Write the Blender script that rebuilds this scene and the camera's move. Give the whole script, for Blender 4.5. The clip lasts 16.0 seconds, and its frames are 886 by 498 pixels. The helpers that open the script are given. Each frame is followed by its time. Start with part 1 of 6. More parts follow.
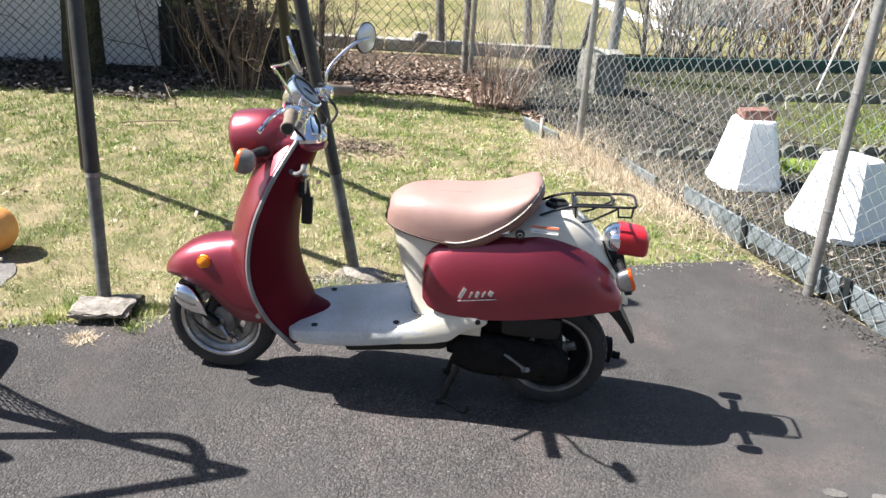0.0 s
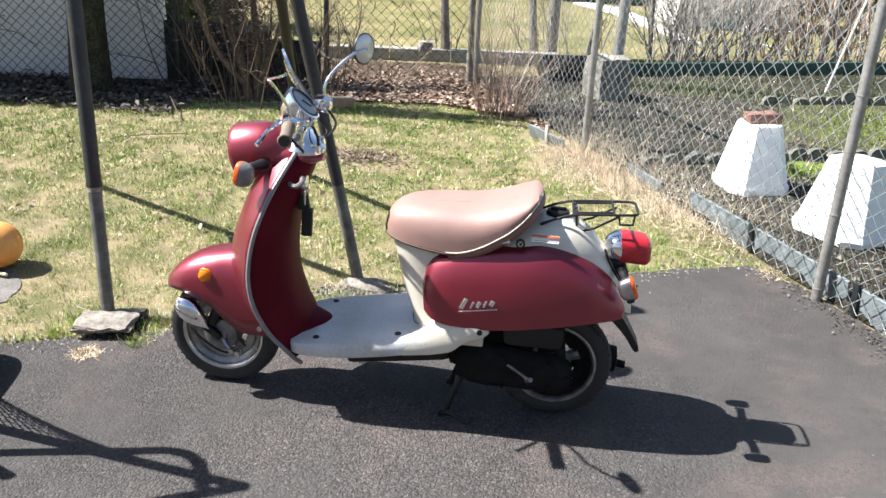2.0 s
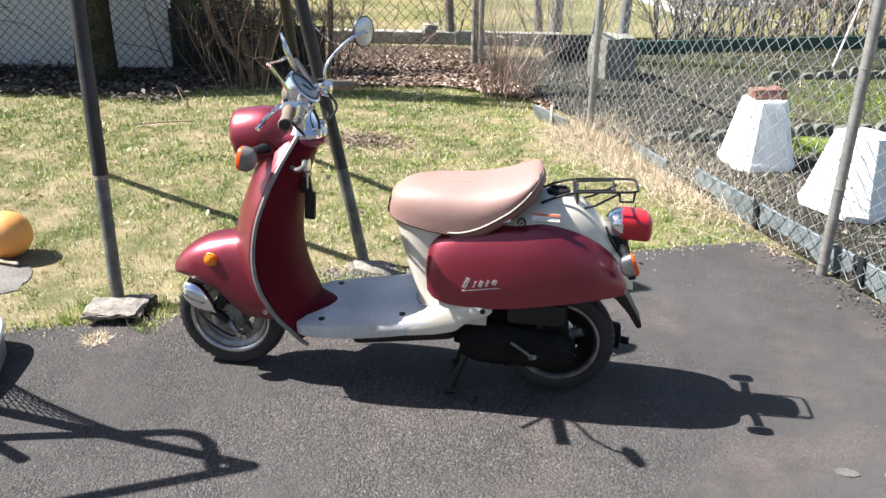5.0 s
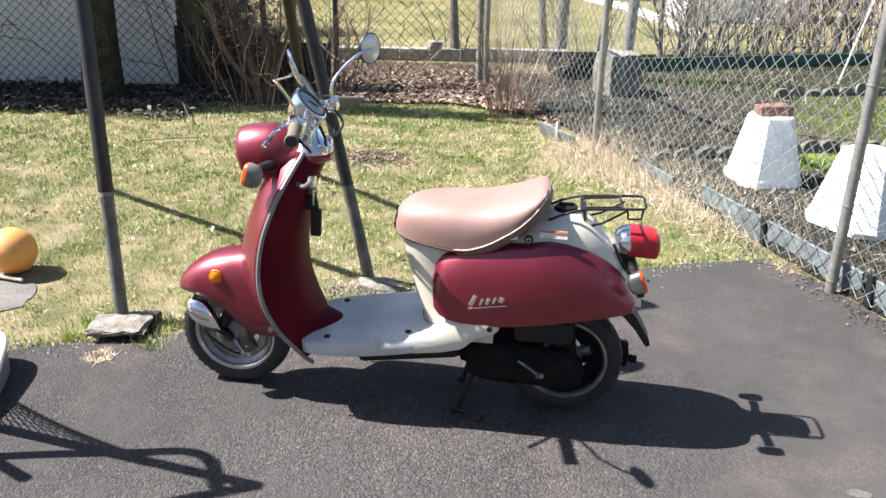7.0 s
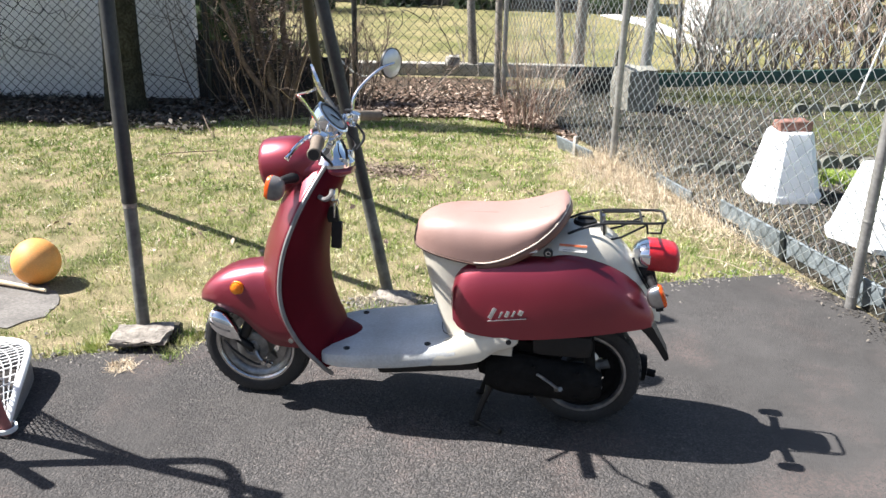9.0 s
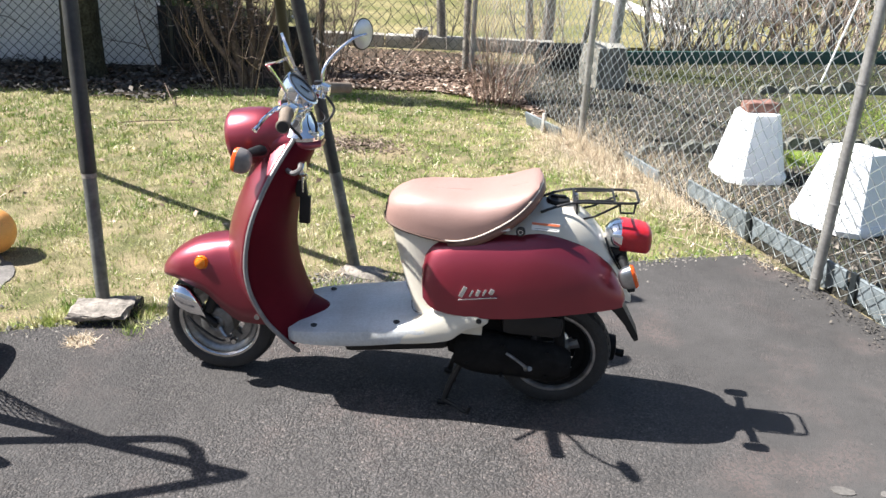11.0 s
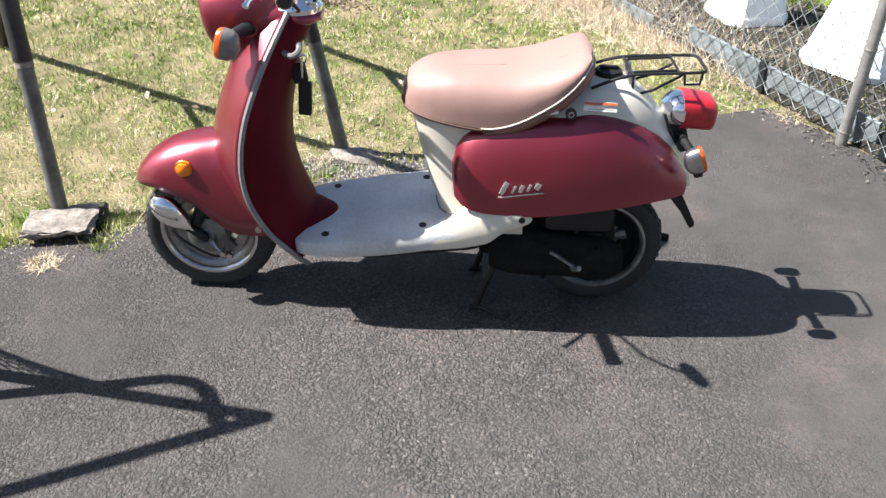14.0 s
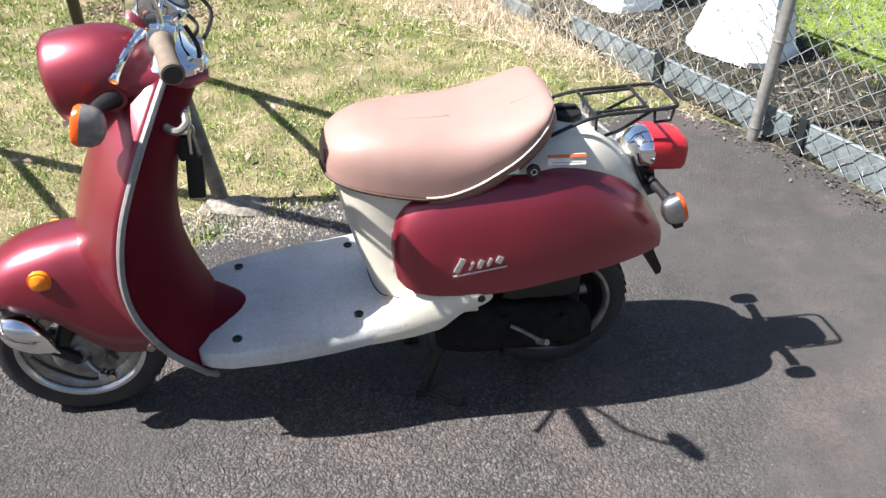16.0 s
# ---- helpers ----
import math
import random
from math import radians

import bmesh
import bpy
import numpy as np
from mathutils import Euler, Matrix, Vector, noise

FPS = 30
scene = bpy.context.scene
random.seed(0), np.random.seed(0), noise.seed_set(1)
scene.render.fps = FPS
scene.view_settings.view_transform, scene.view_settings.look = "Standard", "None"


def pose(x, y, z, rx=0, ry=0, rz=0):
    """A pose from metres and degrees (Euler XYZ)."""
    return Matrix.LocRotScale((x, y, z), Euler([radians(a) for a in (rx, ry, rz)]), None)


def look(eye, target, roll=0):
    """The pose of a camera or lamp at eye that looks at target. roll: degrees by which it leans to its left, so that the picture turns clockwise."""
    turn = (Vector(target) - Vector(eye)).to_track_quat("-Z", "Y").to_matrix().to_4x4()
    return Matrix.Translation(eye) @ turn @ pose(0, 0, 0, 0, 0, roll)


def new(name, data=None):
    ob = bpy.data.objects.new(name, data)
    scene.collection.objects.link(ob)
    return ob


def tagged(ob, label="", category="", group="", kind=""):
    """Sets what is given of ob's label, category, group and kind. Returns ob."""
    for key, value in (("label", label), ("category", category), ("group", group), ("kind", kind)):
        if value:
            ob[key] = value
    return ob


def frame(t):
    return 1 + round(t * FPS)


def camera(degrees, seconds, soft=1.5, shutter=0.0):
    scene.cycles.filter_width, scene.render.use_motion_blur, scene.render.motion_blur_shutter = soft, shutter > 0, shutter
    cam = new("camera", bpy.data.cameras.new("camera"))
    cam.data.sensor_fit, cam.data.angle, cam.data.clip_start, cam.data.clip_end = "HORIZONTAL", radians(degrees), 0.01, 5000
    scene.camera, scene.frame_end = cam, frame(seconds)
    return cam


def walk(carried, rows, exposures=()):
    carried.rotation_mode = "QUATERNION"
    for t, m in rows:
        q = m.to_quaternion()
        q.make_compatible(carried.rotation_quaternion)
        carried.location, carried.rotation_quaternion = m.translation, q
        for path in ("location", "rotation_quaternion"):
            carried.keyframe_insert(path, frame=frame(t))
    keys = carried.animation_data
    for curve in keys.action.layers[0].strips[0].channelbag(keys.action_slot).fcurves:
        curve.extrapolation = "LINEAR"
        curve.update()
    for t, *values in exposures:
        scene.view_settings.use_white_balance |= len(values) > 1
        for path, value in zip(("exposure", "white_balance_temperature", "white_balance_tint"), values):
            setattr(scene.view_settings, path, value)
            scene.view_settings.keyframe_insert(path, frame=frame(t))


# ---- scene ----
cam = camera(55.7, 16.0)
PATH = [
    (0, (0.54, -2.52, 1.605), (0.287, -0.692, 0.835), 3.6),
    (0.5, (0.536, -2.533, 1.59), (0.281, -0.714, 0.798), 3.7),
    (1, (0.541, -2.521, 1.603), (0.242, -0.696, 0.841), 3.4),
    (1.5, (0.557, -2.497, 1.605), (0.275, -0.677, 0.824), 3.0),
    (2, (0.57, -2.497, 1.609), (0.289, -0.666, 0.854), 2.5),
    (2.5, (0.58, -2.491, 1.604), (0.199, -0.67, 0.869), 1.6),
    (3, (0.585, -2.498, 1.611), (0.249, -0.691, 0.822), 1.8),
    (3.5, (0.565, -2.513, 1.585), (0.393, -0.68, 0.804), 2.9),
    (4, (0.572, -2.517, 1.602), (0.317, -0.694, 0.819), 3.0),
    (4.2, (0.58, -2.524, 1.608), (0.316, -0.715, 0.797), 2.4),
    (6.3, (0.608, -2.5, 1.603), (0.279, -0.674, 0.857), 0.4),
    (6.5, (0.6, -2.499, 1.6), (0.29, -0.67, 0.854), 0.7),
    (7, (0.591, -2.501, 1.604), (0.275, -0.676, 0.848), 1.1),
    (7.5, (0.579, -2.502, 1.601), (0.267, -0.679, 0.841), 0.9),
    (8, (0.578, -2.519, 1.603), (0.277, -0.7, 0.828), 1.7),
    (8.5, (0.576, -2.521, 1.605), (0.243, -0.705, 0.837), 1.5),
    (9, (0.581, -2.521, 1.606), (0.226, -0.691, 0.881), 1.0),
    (9.5, (0.577, -2.498, 1.61), (0.248, -0.671, 0.865), 1.4),
    (10, (0.569, -2.488, 1.598), (0.274, -0.661, 0.839), 2.4),
    (10.2, (0.554, -2.478, 1.598), (0.284, -0.655, 0.823), 3.4),
    (12.3, (0.548, -2.492, 1.595), (0.3, -0.667, 0.813), 1.8),
    (12.5, (0.566, -2.49, 1.59), (0.311, -0.684, 0.769), 2.2),
    (13, (0.505, -2.404, 1.559), (0.28, -0.654, 0.619), 1.8),
    (13.5, (0.322, -2.243, 1.558), (0.147, -0.517, 0.563), 1.9),
    (14, (0.227, -2.107, 1.543), (0.143, -0.436, 0.447), 1.9),
    (14.5, (0.236, -1.935, 1.537), (-0.014, -0.251, 0.487), -1.8),
    (15, (0.191, -1.805, 1.536), (0.026, -0.148, 0.428), 0.8),
    (15.5, (0.073, -1.67, 1.539), (0.17, -0.021, 0.412), -0.5),
    (16, (0.002, -1.612, 1.529), (0.277, 0.011, 0.394), 2.7),
]
walk(cam, [(t, look(e, g, r)) for t, e, g, r in PATH])

# ---- world, sun, exposure ----
SUN_DIR = Vector((-0.865, -0.03, 1.0)).normalized()  # towards the sun
world = bpy.data.worlds.new("world")
scene.world = world
world.use_nodes = True
wn = world.node_tree.nodes
sky = wn.new("ShaderNodeTexSky")
sky.sky_type = "NISHITA"
sky.sun_disc = False
sky.sun_elevation = math.asin(SUN_DIR.z)
sky.sun_rotation = math.atan2(SUN_DIR.x, SUN_DIR.y)
world.node_tree.links.new(sky.outputs[0], wn["Background"].inputs[0])
wn["Background"].inputs[1].default_value = 0.058
sun = new("sun", bpy.data.lights.new("sun", "SUN"))
sun.data.energy = 5.0
sun.data.angle = radians(0.53)
sun.data.color = (1.0, 0.975, 0.955)
sun.matrix_world = look(SUN_DIR * 40, (0, 0, 0))
scene.view_settings.exposure = 1.63

# ---- materials ----


def mat(name, base, rough=0.6, metal=0.0, vary=0.12, scale=8.0, bump=0.0, bump_scale=60.0, fine=0.06, coat=0.0,
        spread=None, island=0.0, per_object=0.0, spec=0.5, coat_rough=0.16):
    """Principled surface with a broad and a fine tone variation and fine relief. spread: a second colour mixed in by noise."""
    m = bpy.data.materials.new(name)
    m.use_nodes = True
    nt = m.node_tree
    n, l = nt.nodes, nt.links
    b = n["Principled BSDF"]
    b.inputs["Roughness"].default_value = rough
    b.inputs["Metallic"].default_value = metal
    b.inputs["Coat Weight"].default_value = coat
    b.inputs["Coat Roughness"].default_value = coat_rough
    b.inputs["Specular IOR Level"].default_value = spec
    tc = n.new("ShaderNodeTexCoord")
    big = n.new("ShaderNodeTexNoise")
    big.inputs["Scale"].default_value = scale
    big.inputs["Detail"].default_value = 5
    l.new(tc.outputs["Object"], big.inputs["Vector"])
    small = n.new("ShaderNodeTexNoise")
    small.inputs["Scale"].default_value = bump_scale
    small.inputs["Detail"].default_value = 3
    l.new(tc.outputs["Object"], small.inputs["Vector"])
    mix = n.new("ShaderNodeMix")
    mix.data_type = "RGBA"
    second = spread if spread else tuple(c * (1 - vary) for c in base)
    mix.inputs["A"].default_value = (*base, 1)
    mix.inputs["B"].default_value = (*second, 1)
    ramp = n.new("ShaderNodeMapRange")
    ramp.inputs["From Min"].default_value = 0.38
    ramp.inputs["From Max"].default_value = 0.62
    l.new(big.outputs["Fac"], ramp.inputs["Value"])
    l.new(ramp.outputs["Result"], mix.inputs["Factor"])
    hsv = n.new("ShaderNodeHueSaturation")
    l.new(mix.outputs["Result"], hsv.inputs["Color"])
    val = n.new("ShaderNodeMapRange")
    val.inputs["From Min"].default_value = 0.3
    val.inputs["From Max"].default_value = 0.7
    val.inputs["To Min"].default_value = 1 - fine * 2
    val.inputs["To Max"].default_value = 1 + fine * 2
    l.new(small.outputs["Fac"], val.inputs["Value"])
    last = val.outputs["Result"]
    if island or per_object:
        src = n.new("ShaderNodeNewGeometry") if island else n.new("ShaderNodeObjectInfo")
        rnd = src.outputs["Random Per Island"] if island else src.outputs["Random"]
        amt = island or per_object
        mr = n.new("ShaderNodeMapRange")
        mr.inputs["To Min"].default_value = 1 - amt
        mr.inputs["To Max"].default_value = 1 + amt
        l.new(rnd, mr.inputs["Value"])
        mul = n.new("ShaderNodeMath")
        mul.operation = "MULTIPLY"
        l.new(last, mul.inputs[0])
        l.new(mr.outputs["Result"], mul.inputs[1])
        last = mul.outputs[0]
    l.new(last, hsv.inputs["Value"])
    l.new(hsv.outputs["Color"], b.inputs["Base Color"])
    if bump:
        bp = n.new("ShaderNodeBump")
        bp.inputs["Strength"].default_value = bump
        bp.inputs["Distance"].default_value = 0.004
        l.new(small.outputs["Fac"], bp.inputs["Height"])
        l.new(bp.outputs["Normal"], b.inputs["Normal"])
    return m


def island_mat(name, stops, rough=0.7, spec=0.3, patch=None):
    """Blades, leaves, twigs: each island takes one colour of a row; patch: a broad noise that shifts the pick."""
    m = bpy.data.materials.new(name)
    m.use_nodes = True
    n, l = m.node_tree.nodes, m.node_tree.links
    b = n["Principled BSDF"]
    b.inputs["Roughness"].default_value = rough
    b.inputs["Specular IOR Level"].default_value = spec
    geo = n.new("ShaderNodeNewGeometry")
    cr = n.new("ShaderNodeValToRGB")
    el = cr.color_ramp.elements
    while len(el) < len(stops):
        el.new(0.5)
    for e, (p, c) in zip(el, stops):
        e.position, e.color = p, (*c, 1)
    pick = geo.outputs["Random Per Island"]
    if patch:
        tc = n.new("ShaderNodeTexCoord")
        no = n.new("ShaderNodeTexNoise")
        no.inputs["Scale"].default_value = patch
        no.inputs["Detail"].default_value = 4
        l.new(tc.outputs["Object"], no.inputs["Vector"])
        tuft = n.new("ShaderNodeTexNoise")
        tuft.inputs["Scale"].default_value = patch * 7
        tuft.inputs["Detail"].default_value = 3
        l.new(tc.outputs["Object"], tuft.inputs["Vector"])
        both = n.new("ShaderNodeMix")
        both.inputs["Factor"].default_value = 0.5
        l.new(no.outputs["Fac"], both.inputs["A"])
        l.new(tuft.outputs["Fac"], both.inputs["B"])
        mr = n.new("ShaderNodeMapRange")
        mr.inputs["From Min"].default_value, mr.inputs["From Max"].default_value = 0.40, 0.61
        l.new(both.outputs["Result"], mr.inputs["Value"])
        mx = n.new("ShaderNodeMix")
        mx.inputs["Factor"].default_value = 0.66
        l.new(pick, mx.inputs["A"])
        l.new(mr.outputs["Result"], mx.inputs["B"])
        pick = mx.outputs["Result"]
    l.new(pick, cr.inputs["Fac"])
    l.new(cr.outputs["Color"], b.inputs["Base Color"])
    return m


def asphalt_mat():
    """Worn asphalt: pebbly where the binder has gone, smooth and sealed towards the garden fence, with brown stains and specks."""
    m = bpy.data.materials.new("asphalt")
    m.use_nodes = True
    n, l = m.node_tree.nodes, m.node_tree.links
    b = n["Principled BSDF"]
    b.inputs["Roughness"].default_value = 0.86
    b.inputs["Specular IOR Level"].default_value = 0.25
    tc = n.new("ShaderNodeTexCoord")

    def noise_tex(scale, detail, rough=0.5):
        t = n.new("ShaderNodeTexNoise")
        t.inputs["Scale"].default_value = scale
        t.inputs["Detail"].default_value = detail
        t.inputs["Roughness"].default_value = rough
        l.new(tc.outputs["Object"], t.inputs["Vector"])
        return t.outputs["Fac"]

    def span(value, f0, f1, t0, t1):
        r = n.new("ShaderNodeMapRange")
        for key, v in (("From Min", f0), ("From Max", f1), ("To Min", t0), ("To Max", t1)):
            r.inputs[key].default_value = v
        l.new(value, r.inputs["Value"])
        return r.outputs["Result"]

    def calc(op, a, c):
        q = n.new("ShaderNodeMath")
        q.operation = op
        for k, v in enumerate((a, c)):
            if isinstance(v, (int, float)):
                q.inputs[k].default_value = v
            else:
                l.new(v, q.inputs[k])
        return q.outputs[0]

    def blend(fac, a, c):
        q = n.new("ShaderNodeMix")
        q.data_type = "RGBA"
        l.new(fac, q.inputs["Factor"])
        for key, v in (("A", a), ("B", c)):
            if isinstance(v, tuple):
                q.inputs[key].default_value = (*v, 1)
            else:
                l.new(v, q.inputs[key])
        return q.outputs["Result"]

    warp = n.new("ShaderNodeTexNoise")
    warp.inputs["Scale"].default_value = 40
    l.new(tc.outputs["Object"], warp.inputs["Vector"])
    bent = n.new("ShaderNodeMix")
    bent.data_type = "RGBA"
    bent.blend_type = "LINEAR_LIGHT"
    bent.inputs["Factor"].default_value = 0.012
    l.new(tc.outputs["Object"], bent.inputs["A"])
    l.new(warp.outputs["Color"], bent.inputs["B"])
    vor = n.new("ShaderNodeTexVoronoi")
    vor.inputs["Scale"].default_value = 128
    l.new(bent.outputs["Result"], vor.inputs["Vector"])
    grit = n.new("ShaderNodeTexVoronoi")
    grit.inputs["Scale"].default_value = 310
    l.new(tc.outputs["Object"], grit.inputs["Vector"])
    sep = n.new("ShaderNodeSeparateColor")
    l.new(vor.outputs["Color"], sep.inputs["Color"])
    chip = n.new("ShaderNodeValToRGB")
    e = chip.color_ramp.elements
    e[0].position, e[0].color = 0.0, (0.060, 0.056, 0.054, 1)
    e[1].position, e[1].color = 0.45, (0.078, 0.073, 0.071, 1)
    for q, c in ((0.80, (0.092, 0.085, 0.080)), (0.95, (0.112, 0.101, 0.094)), (1.0, (0.155, 0.138, 0.126))):
        x = e.new(q)
        x.color = (*c, 1)
    l.new(sep.outputs["Red"], chip.inputs["Fac"])
    gap = span(vor.outputs["Distance"], 0.32, 0.66, 1.05, 0.52)
    # pebbly in the middle of the drive, sealed to the east
    pos = n.new("ShaderNodeSeparateXYZ")
    l.new(tc.outputs["Object"], pos.inputs["Vector"])
    east = span(pos.outputs["X"], 0.55, 1.25, 0.0, 0.75)
    broad = noise_tex(1.5, 5, 0.6)
    rough = calc("SUBTRACT", span(broad, 0.35, 0.55, 0.15, 1.0), east)
    rough_c = n.new("ShaderNodeClamp")
    l.new(rough, rough_c.inputs["Value"])
    rough = rough_c.outputs[0]
    fine = noise_tex(260, 3, 0.6)
    sealed = blend(span(fine, 0.35, 0.65, 0.0, 1.0), (0.048, 0.045, 0.043), (0.067, 0.063, 0.060))
    pebbly = n.new("ShaderNodeMix")
    pebbly.data_type = "RGBA"
    pebbly.blend_type = "MULTIPLY"
    pebbly.inputs["Factor"].default_value = 1.0
    l.new(chip.outputs["Color"], pebbly.inputs["A"])
    l.new(gap, pebbly.inputs["B"])
    col = blend(rough, sealed, pebbly.outputs["Result"])
    # rusty tint among the chips
    rust = calc("MULTIPLY", span(noise_tex(2.3, 4), 0.52, 0.66, 0.0, 0.42), span(sep.outputs["Green"], 0.3, 0.7, 0.2, 1.0))
    col = blend(rust, col, (0.125, 0.092, 0.082))
    # scattered dark pits
    gs = n.new("ShaderNodeSeparateColor")
    l.new(grit.outputs["Color"], gs.inputs["Color"])
    pits = calc("MULTIPLY", span(gs.outputs["Blue"], 0.955, 0.97, 0.0, 0.75), span(noise_tex(7, 3), 0.42, 0.56, 0.0, 1.0))
    col = blend(pits, col, (0.028, 0.026, 0.026))
    # lost chips leave dark holes
    holes = calc("MULTIPLY", span(sep.outputs["Blue"], 0.86, 0.90, 0.0, 0.62), span(noise_tex(3.1, 4), 0.40, 0.60, 0.1, 1.0))
    col = blend(calc("MULTIPLY", holes, span(rough, 0.0, 1.0, 0.25, 1.0)), col, (0.030, 0.028, 0.027))
    tone = calc("MULTIPLY", span(noise_tex(0.9, 9, 0.68), 0.32, 0.68, 0.80, 1.20), span(noise_tex(9, 6, 0.7), 0.3, 0.7, 0.88, 1.12))
    tone = calc("MULTIPLY", tone, span(pos.outputs["X"], -1.5, -0.2, 0.84, 1.0))
    hsv = n.new("ShaderNodeHueSaturation")
    l.new(col, hsv.inputs["Color"])
    l.new(tone, hsv.inputs["Value"])
    l.new(hsv.outputs["Color"], b.inputs["Base Color"])
    height = calc("ADD", calc("MULTIPLY", vor.outputs["Distance"], calc("ADD", calc("MULTIPLY", rough, -0.9), -0.12)), calc("MULTIPLY", fine, 0.25))
    bp = n.new("ShaderNodeBump")
    bp.inputs["Strength"].default_value = 0.85
    bp.inputs["Distance"].default_value = 0.006
    l.new(height, bp.inputs["Height"])
    l.new(bp.outputs["Normal"], b.inputs["Normal"])
    return m


M_ASPHALT = asphalt_mat()
M_LAWN = mat("lawn_ground", (0.235, 0.19, 0.115), 0.95, scale=4.5, spread=(0.10, 0.10, 0.045), fine=0.34, bump=1.0, bump_scale=150, spec=0.1)
# the darker second colour puts shadow streaks into the far lawn's tone
M_FARLAWN = mat("far_lawn", (0.215, 0.185, 0.095), 0.95, scale=0.9, spread=(0.125, 0.125, 0.050), fine=0.38, bump=1.0, bump_scale=45, spec=0.1)
M_SOIL = mat("garden_soil", (0.058, 0.052, 0.042), 0.95, scale=6, spread=(0.020, 0.021, 0.016), fine=0.36, bump=1.0, bump_scale=70, spec=0.1)
M_LITTER = mat("leaf_litter_ground", (0.085, 0.06, 0.042), 0.95, scale=5, spread=(0.05, 0.04, 0.03), fine=0.25, bump=1.0, bump_scale=80, spec=0.1)
M_MOSS = mat("mossy_bed", (0.15, 0.20, 0.04), 0.95, scale=6, spread=(0.08, 0.11, 0.03), fine=0.3, bump=1.0, bump_scale=70, spec=0.1)
M_MOSSDARK = mat("weedy_soil", (0.085, 0.092, 0.036), 0.95, scale=4, spread=(0.055, 0.05, 0.035), fine=0.3, bump=1.0, bump_scale=70, spec=0.1)
M_RED = mat("maroon_metallic_paint", (0.225, 0.014, 0.030), 0.41, 0.62, vary=0.16, scale=3, fine=0.03, bump_scale=900, coat=1.0, coat_rough=0.27)
# inner leg panel and tongue: about half the outer paint's tone, hardly metallic
M_DARKRED = mat("dark_maroon_panel", (0.115, 0.007, 0.015), 0.5, 0.1, vary=0.25, scale=5, fine=0.03, bump_scale=600, coat=0.0, spec=0.06)
M_CREAM = mat("cream_plastic", (0.63, 0.585, 0.49), 0.30, 0, vary=0.07, scale=6, fine=0.02, bump_scale=300, coat=0.4)
# worn cream plastic; the blue skylight it sits in is put into the base
M_FLOOR = mat("worn_sky_tinted_floorboard", (0.53, 0.545, 0.55), 0.30, 0, vary=0.16, scale=6, spread=(0.43, 0.43, 0.415), fine=0.05, bump_scale=120, bump=0.1)
M_SEAT = mat("tan_vinyl", (0.245, 0.145, 0.119), 0.50, 0, vary=0.1, scale=3, spread=(0.305, 0.188, 0.160), fine=0.035, bump=0.2, bump_scale=420)
M_SEATSIDE = mat("brown_vinyl_band", (0.22, 0.115, 0.088), 0.5, 0, vary=0.15, scale=8, bump=0.2, bump_scale=400)
M_SEAM = mat("stitched_seam", (0.26, 0.15, 0.122), 0.6)
M_HUB = mat("dusty_hub_casting", (0.25, 0.245, 0.235), 0.45, 0.6, vary=0.35, scale=20, fine=0.1)
M_SEATDARK = mat("brown_torn_vinyl", (0.10, 0.05, 0.035), 0.7, scale=30)
M_PIPING = mat("cream_piping", (0.58, 0.51, 0.43), 0.5)
M_CHROME = mat("chrome", (0.86, 0.86, 0.87), 0.07, 1.0, vary=0.05, fine=0.02, scale=20)
M_MIRRORBACK = mat("satin_mirror_back", (0.55, 0.55, 0.58), 0.34, 0.75, vary=0.12, scale=30, fine=0.04)
M_MIRROR = mat("mirror_glass", (0.85, 0.87, 0.88), 0.02, 1.0, vary=0.02, fine=0.0)
M_ALU = mat("dull_aluminium", (0.36, 0.36, 0.37), 0.3, 0.95, vary=0.2, scale=14, fine=0.06)
M_STEEL = mat("polished_rim_steel", (0.62, 0.61, 0.60), 0.22, 1.0, vary=0.2, scale=18, fine=0.05)
# well darker than the lip: the shade inside the rim is put into its colour
M_BOWL = mat("shaded_rim_well", (0.30, 0.295, 0.29), 0.34, 0.85, vary=0.35, scale=16, fine=0.1)
M_RUBBER = mat("tyre_rubber", (0.032, 0.031, 0.031), 0.72, 0, vary=0.3, scale=12, fine=0.1, bump=0.3, bump_scale=150)
M_BLACK = mat("black_plastic", (0.014, 0.014, 0.015), 0.5, 0, vary=0.25, scale=15, fine=0.08, spec=0.35)
M_BLACKMETAL = mat("black_painted_steel", (0.013, 0.013, 0.014), 0.5, 0.2, vary=0.3, scale=15, fine=0.1, bump=0.2)
# base near black: the deep shade below the side panel is put into it
M_ENGINE = mat("grimy_shaded_casting", (0.010, 0.0097, 0.0095), 0.8, 0.1, vary=0.4, scale=20, fine=0.15, bump=0.4, spec=0.2)
M_TRIM = mat("grey_trim_rubber", (0.22, 0.21, 0.205), 0.5, 0.1, vary=0.15, scale=20)
M_GRIP = mat("brown_grip_rubber", (0.17, 0.13, 0.095), 0.7, 0, vary=0.2, scale=30, bump=0.4, bump_scale=300)
M_GRIPEND = mat("dark_grip_end", (0.03, 0.025, 0.022), 0.7)
M_LABEL = mat("label_white", (0.75, 0.73, 0.68), 0.5)
M_LABELRED = mat("label_orange_band", (0.52, 0.13, 0.05), 0.5)
M_BADGE = mat("badge_black", (0.02, 0.02, 0.02), 0.4)
M_LOGO = mat("silver_emblem", (0.70, 0.69, 0.68), 0.25, 0.8)


def lens_mat(name, col, rough=0.2):
    m = mat(name, col, rough, 0, vary=0.1, scale=40, fine=0.05, bump_scale=200, bump=0.25, coat=0.1)
    b = m.node_tree.nodes["Principled BSDF"]
    b.inputs["Subsurface Weight"].default_value = 0.4
    b.inputs["Subsurface Radius"].default_value = (0.03, 0.008, 0.003)
    return m


